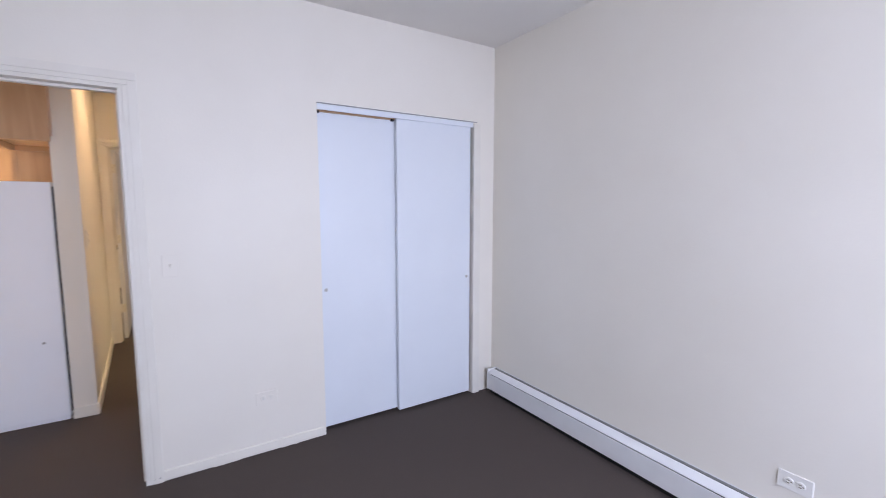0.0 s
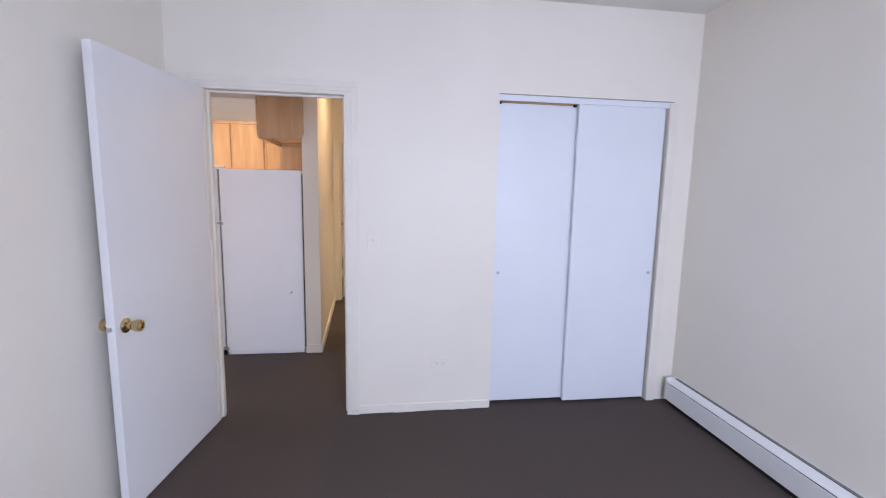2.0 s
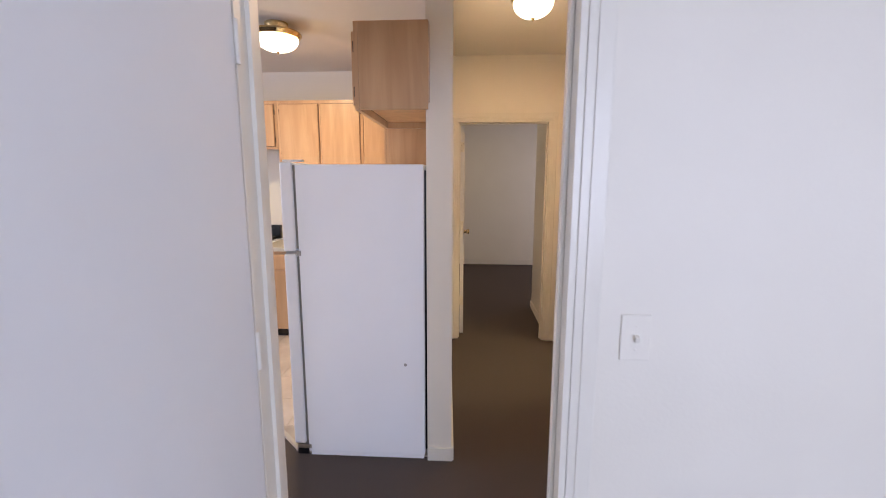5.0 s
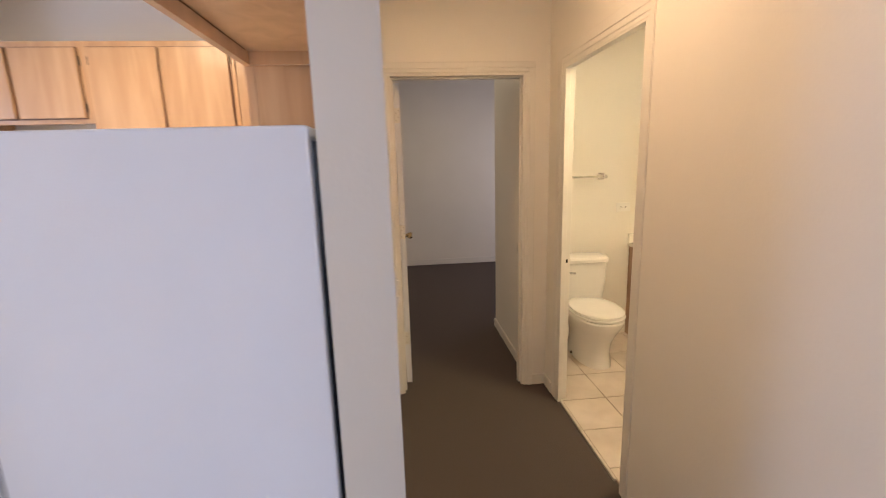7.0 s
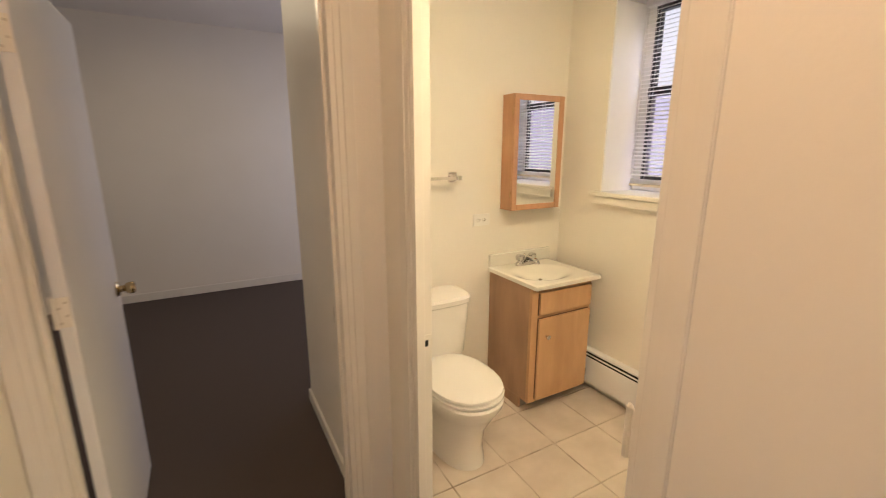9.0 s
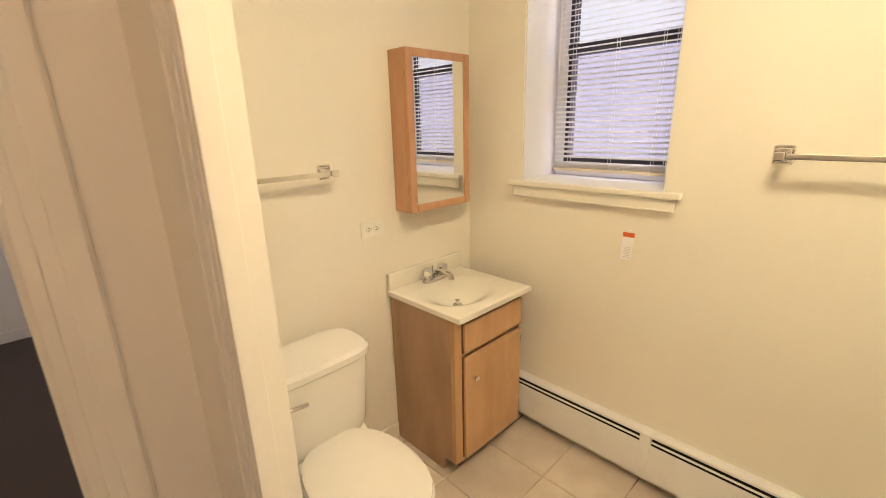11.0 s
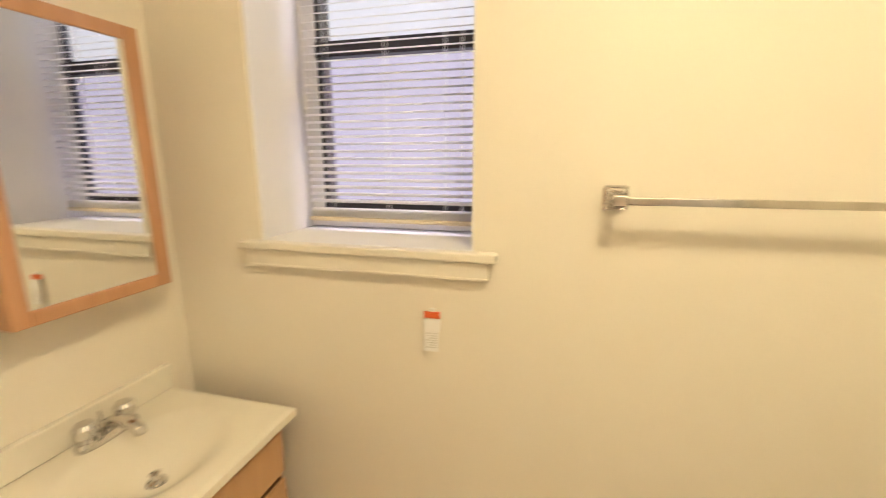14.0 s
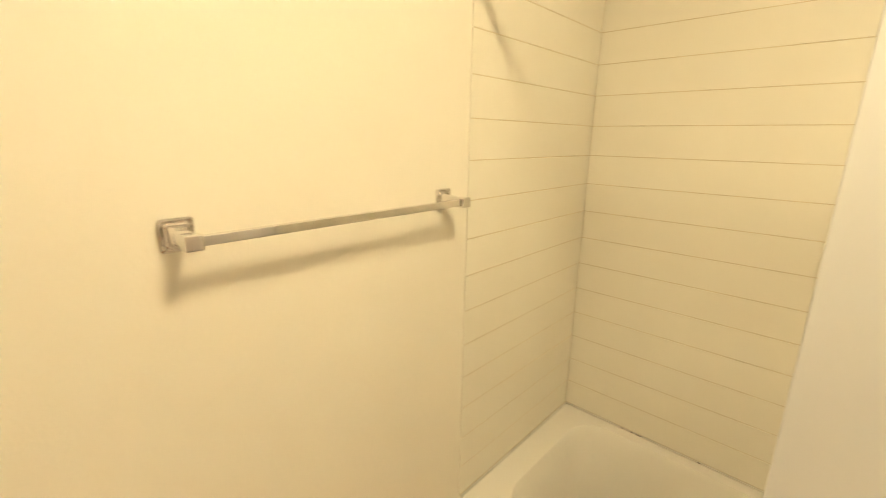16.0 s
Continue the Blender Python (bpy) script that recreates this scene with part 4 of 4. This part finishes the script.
for nm, z0, z1, m in (("lower_pane", 0.119, 0.577, SCREENED), ("upper_pane", 0.627, 1.039, GLASS)):
    g = part(nm, box(0.004, 0.009, -0.2950, 0.2550, z0, z1), m, win)
    g.visible_shadow = False
    part("sash_stile", box(-0.006, 0.016, 0.244, 0.2555, z0, z1), SASH, win, "dark sash stile")
    part("sash_stile", box(-0.006, 0.016, -0.2955, -0.278, z0, z1), SASH, win, "dark sash stile")
    part("screen_frame", box(0.010, 0.020, 0.221, 0.2395, z0, z1), SCREENFRAME if z0 < 0.3 else SASH, win, "grey screen frame")

blind = thing("venetian_blind", 2.390, 3.0770, 1.335, 0, "lowered white mini blind with open slats before the window", "window blind")
part("head_rail", box(-0.020, 0.020, -0.280, 0.275, 0.995, 1.030, 0.002), SLAT, blind)
part("bottom_rail", box(-0.013, 0.013, -0.280, 0.282, 0.000, 0.014, 0.004), CREAMRAIL, blind, "cream bottom rail")


def slat():
    bm = bmesh.new()
    rows = []
    for i in range(7):
        u = -1 + 2 * i / 6
        rows.append([bm.verts.new((0.0125 * u, y, 0.0028 * (1 - u * u))) for y in (-0.280, 0.278)])
    for a, b in zip(rows, rows[1:]):
        bm.faces.new((a[0], a[1], b[1], b[0]))
    bmesh.ops.solidify(bm, geom=bm.faces[:], thickness=0.0012)
    return bm


first = part("slat", turned(slat(), pose(0, 0, 0, 0, -21)), SLAT, blind, "", True)
slat_mesh = first.data
first.location.z = 0.020
for i in range(1, 45):
    s = new("slat", slat_mesh)
    s.parent = blind
    s.location.z = (0.020 + 0.006 * i) if i < 4 else 0.044 + 0.0226 * (i - 3)
for y in (-0.235, -0.185, 0.0, 0.20):
    for x in (-0.0140, 0.0140):
        part("ladder_cord", tube([(x, y, 0.010), (x, y, 0.995)], 0.0009, 6), SLAT, blind)
part("lift_cord", tube([(-0.016, 0.245, 0.30), (-0.016, 0.245, 0.995)], 0.0012, 6), SLAT, blind)
part("tilt_wand", tube([(-0.024, 0.262, 0.35), (-0.022, 0.262, 0.995)], 0.004, 8), SLAT, blind, "clear tilt wand")

solid("backdrop", box(3.6, 3.62, 1.2, 5.0, -1.0, 4.5), OUTSIDE, "pale hazy daylight outside the window", "backdrop")

# bathtub along the south wall
def tub():
    bm = bmesh.new()
    rings = []
    for x0, x1, y0, y1, z, r in ((0.0, 1.465, 0.0, 0.790, 0.0, 0.012), (0.0, 1.465, 0.0, 0.790, 0.352, 0.012), (0.006, 1.459, 0.006, 0.784, 0.362, 0.014), (0.075, 1.355, 0.055, 0.715, 0.362, 0.13), (0.088, 1.342, 0.068, 0.700, 0.345, 0.13), (0.16, 1.26, 0.11, 0.66, 0.075, 0.15), (0.20, 1.20, 0.15, 0.62, 0.055, 0.13)):
        ring = []
        for cx, cy, a0 in ((x1 - r, y1 - r, 0), (x0 + r, y1 - r, 90), (x0 + r, y0 + r, 180), (x1 - r, y0 + r, 270)):
            for k in range(7):
                a = radians(a0 + 15 * k)
                ring.append(bm.verts.new((cx + r * math.cos(a), cy + r * math.sin(a), z)))
        rings.append(ring)
    n = len(rings[0])
    for a, b in zip(rings, rings[1:]):
        for i in range(n):
            bm.faces.new((a[i], a[(i + 1) % n], b[(i + 1) % n], b[i]))
    bm.faces.new(rings[-1])
    bm.faces.new(rings[0][::-1])
    return bm


bath = thing("bathtub", 0.718, 0.880, 0.012, 0, "white enamelled bathtub set between tiled walls", "bathtub")
part("shell", tub(), CERAMIC, bath, "", True)
part("drain", turned(lathe([(0.028, 0), (0.026, 0.003), (0.012, 0.004)], 18), pose(0.30, 0.39, 0.056)), CHROME, bath, "chrome drain", True)

rod = thing("shower_rod", 0.716, 1.665, 2.03, 0, "white shower curtain rod over the bathtub", "curtain rod")
part("pole", tube([(0.004, 0, 0), (1.460, 0, 0)], 0.0135, 16), CHROME, rod, "", True)
for x, s in ((0.0, 1), (1.4625, -1)):
    part("flange", turned(lathe([(0.046, 0), (0.046, 0.008), (0.034, 0.030), (0.018, 0.042)], 24), pose(x, 0, 0, 0, 90 * s)), CHROME, rod, "round wall flange", True)

# ---- floor tiles and wall courses ----
solid("bath_floor_bed", box(0.655, 2.19, 1.66, 3.74, 0.0, 0.008), GROUT, "brown stained grout between the bathroom tiles", "tile floor")
bath_floor = bpy.data.objects["bath_floor_bed"]


def clipped(points, a, b):
    """The part of a convex outline on the left of the line from a to b."""
    out = []
    side = [(b[0] - a[0]) * (p[1] - a[1]) - (b[1] - a[1]) * (p[0] - a[0]) for p in points]
    for i, p in enumerate(points):
        k = (i + 1) % len(points)
        q = points[k]
        if side[i] >= 0:
            out.append(p)
        if side[i] * side[k] < 0:
            f = side[i] / (side[i] - side[k])
            out.append((p[0] + f * (q[0] - p[0]), p[1] + f * (q[1] - p[1])))
    return out


def tile_piece(points, parent, z0, z1):
    bm = prism(points, z0, z1)
    top = [e for e in bm.edges if all(v.co.z > z1 - 1e-5 for v in e.verts)]
    bmesh.ops.bevel(bm, geom=top, offset=0.0012, segments=1, affect="EDGES")
    return part("tile", bm, TILE, parent)


P, PB, G = 0.330, 0.316, 0.0032
for i in range(-1, 5):
    for j in range(-4, 4):
        x0, x1 = max(0.946 + PB * i + G, 0.660), min(0.946 + PB * (i + 1) - G, 2.188)
        y0, y1 = max(2.724 + PB * j + G, 1.664), min(2.724 + PB * (j + 1) - G, 3.738)
        if x1 - x0 > 0.02 and y1 - y0 > 0.02:
            tile_piece([(x0, y0), (x1, y0), (x1, y1), (x0, y1)], bath_floor, 0.0082, 0.012)
solid("threshold_strip", box(0.642, 0.656, 2.018, 2.747, 0.0, 0.013, 0.003), STRIP, "pale strip between carpet and tiles", "threshold")

A, B = (-1.19, 1.15), (-2.93, 2.84)
bed = prism(clipped(clipped([(-2.98, 1.15), (-0.46, 1.15), (-0.46, 3.47), (-2.98, 3.47)], B, A), B, A), 0.0, 0.008)
kitchen_floor = solid("kitchen_floor_bed", bed, GROUT, "grey grout between the kitchen tiles", "tile floor")
for i in range(-3, 5):
    for j in range(-4, 4):
        x0, x1, y0, y1 = -2.04 + P * i + G, -2.04 + P * (i + 1) - G, 2.05 + P * j + G, 2.05 + P * (j + 1) - G
        if x1 < -0.5 and y1 < 3.2 and y0 > 1.1 and x0 > -2.98:
            pts = clipped([(x0, y0), (x1, y0), (x1, y1), (x0, y1)], B, A)
            if len(pts) > 2:
                tile_piece(pts, kitchen_floor, 0.0082, 0.012)
ang = math.degrees(math.atan2(A[1] - B[1], A[0] - B[0]))
strip = solid("carpet_edge", turned(box(0.02, 2.40, -0.014, 0.010, 0.0, 0.016, 0.004), pose(B[0], B[1], 0, 0, 0, ang)), STRIP, "pale edging strip between carpet and kitchen tiles", "threshold")

east_tiles = solid("tile_bed_east", box(2.1866, 2.1899, 0.868, 1.660, 0.370, 2.14), JOINT, "tiled end wall above the bathtub", "tiled wall")
south_tiles = solid("tile_bed_south", box(0.716, 2.1850, 0.8685, 0.877, 0.370, 2.14), JOINT, "tiled wall behind the bathtub", "tiled wall")
C = 0.1172
for k in range(-6, 9):
    z0, z1 = 1.0815 + C * k + 0.0012, 1.0815 + C * (k + 1) - 0.0012
    z0 = max(z0, 0.3745)
    e = part("tile_course", box(2.1858, 2.1898, 0.8790, 1.668, z0, z1, 0.0008, 1), WALLTILE, east_tiles)
    s = part("tile_course", box(0.718, 2.1856, 0.8745, 0.8787, z0, z1, 0.0008, 1), WALLTILE, south_tiles)

caulk = solid("caulk_bead", box(0.72, 2.184, 0.8788, 0.884, 0.3742, 0.379, 0.0015), CERAMIC, "white caulk bead along the bathtub rim", "trim")
for sx, sw in ((1.825, 0.024), (1.862, 0.012), (1.905, 0.008), (1.60, 0.010)):
    part("mould_spot", box(sx, sx + sw, 0.8835, 0.8850, 0.3745, 0.3782, 0.0005), BRONZE, caulk, "dark mould spot")
solid("caulk_bead_end", box(2.1788, 2.1841, 0.885, 1.664, 0.3742, 0.379, 0.0015), CERAMIC, "white caulk bead along the bathtub rim", "trim")
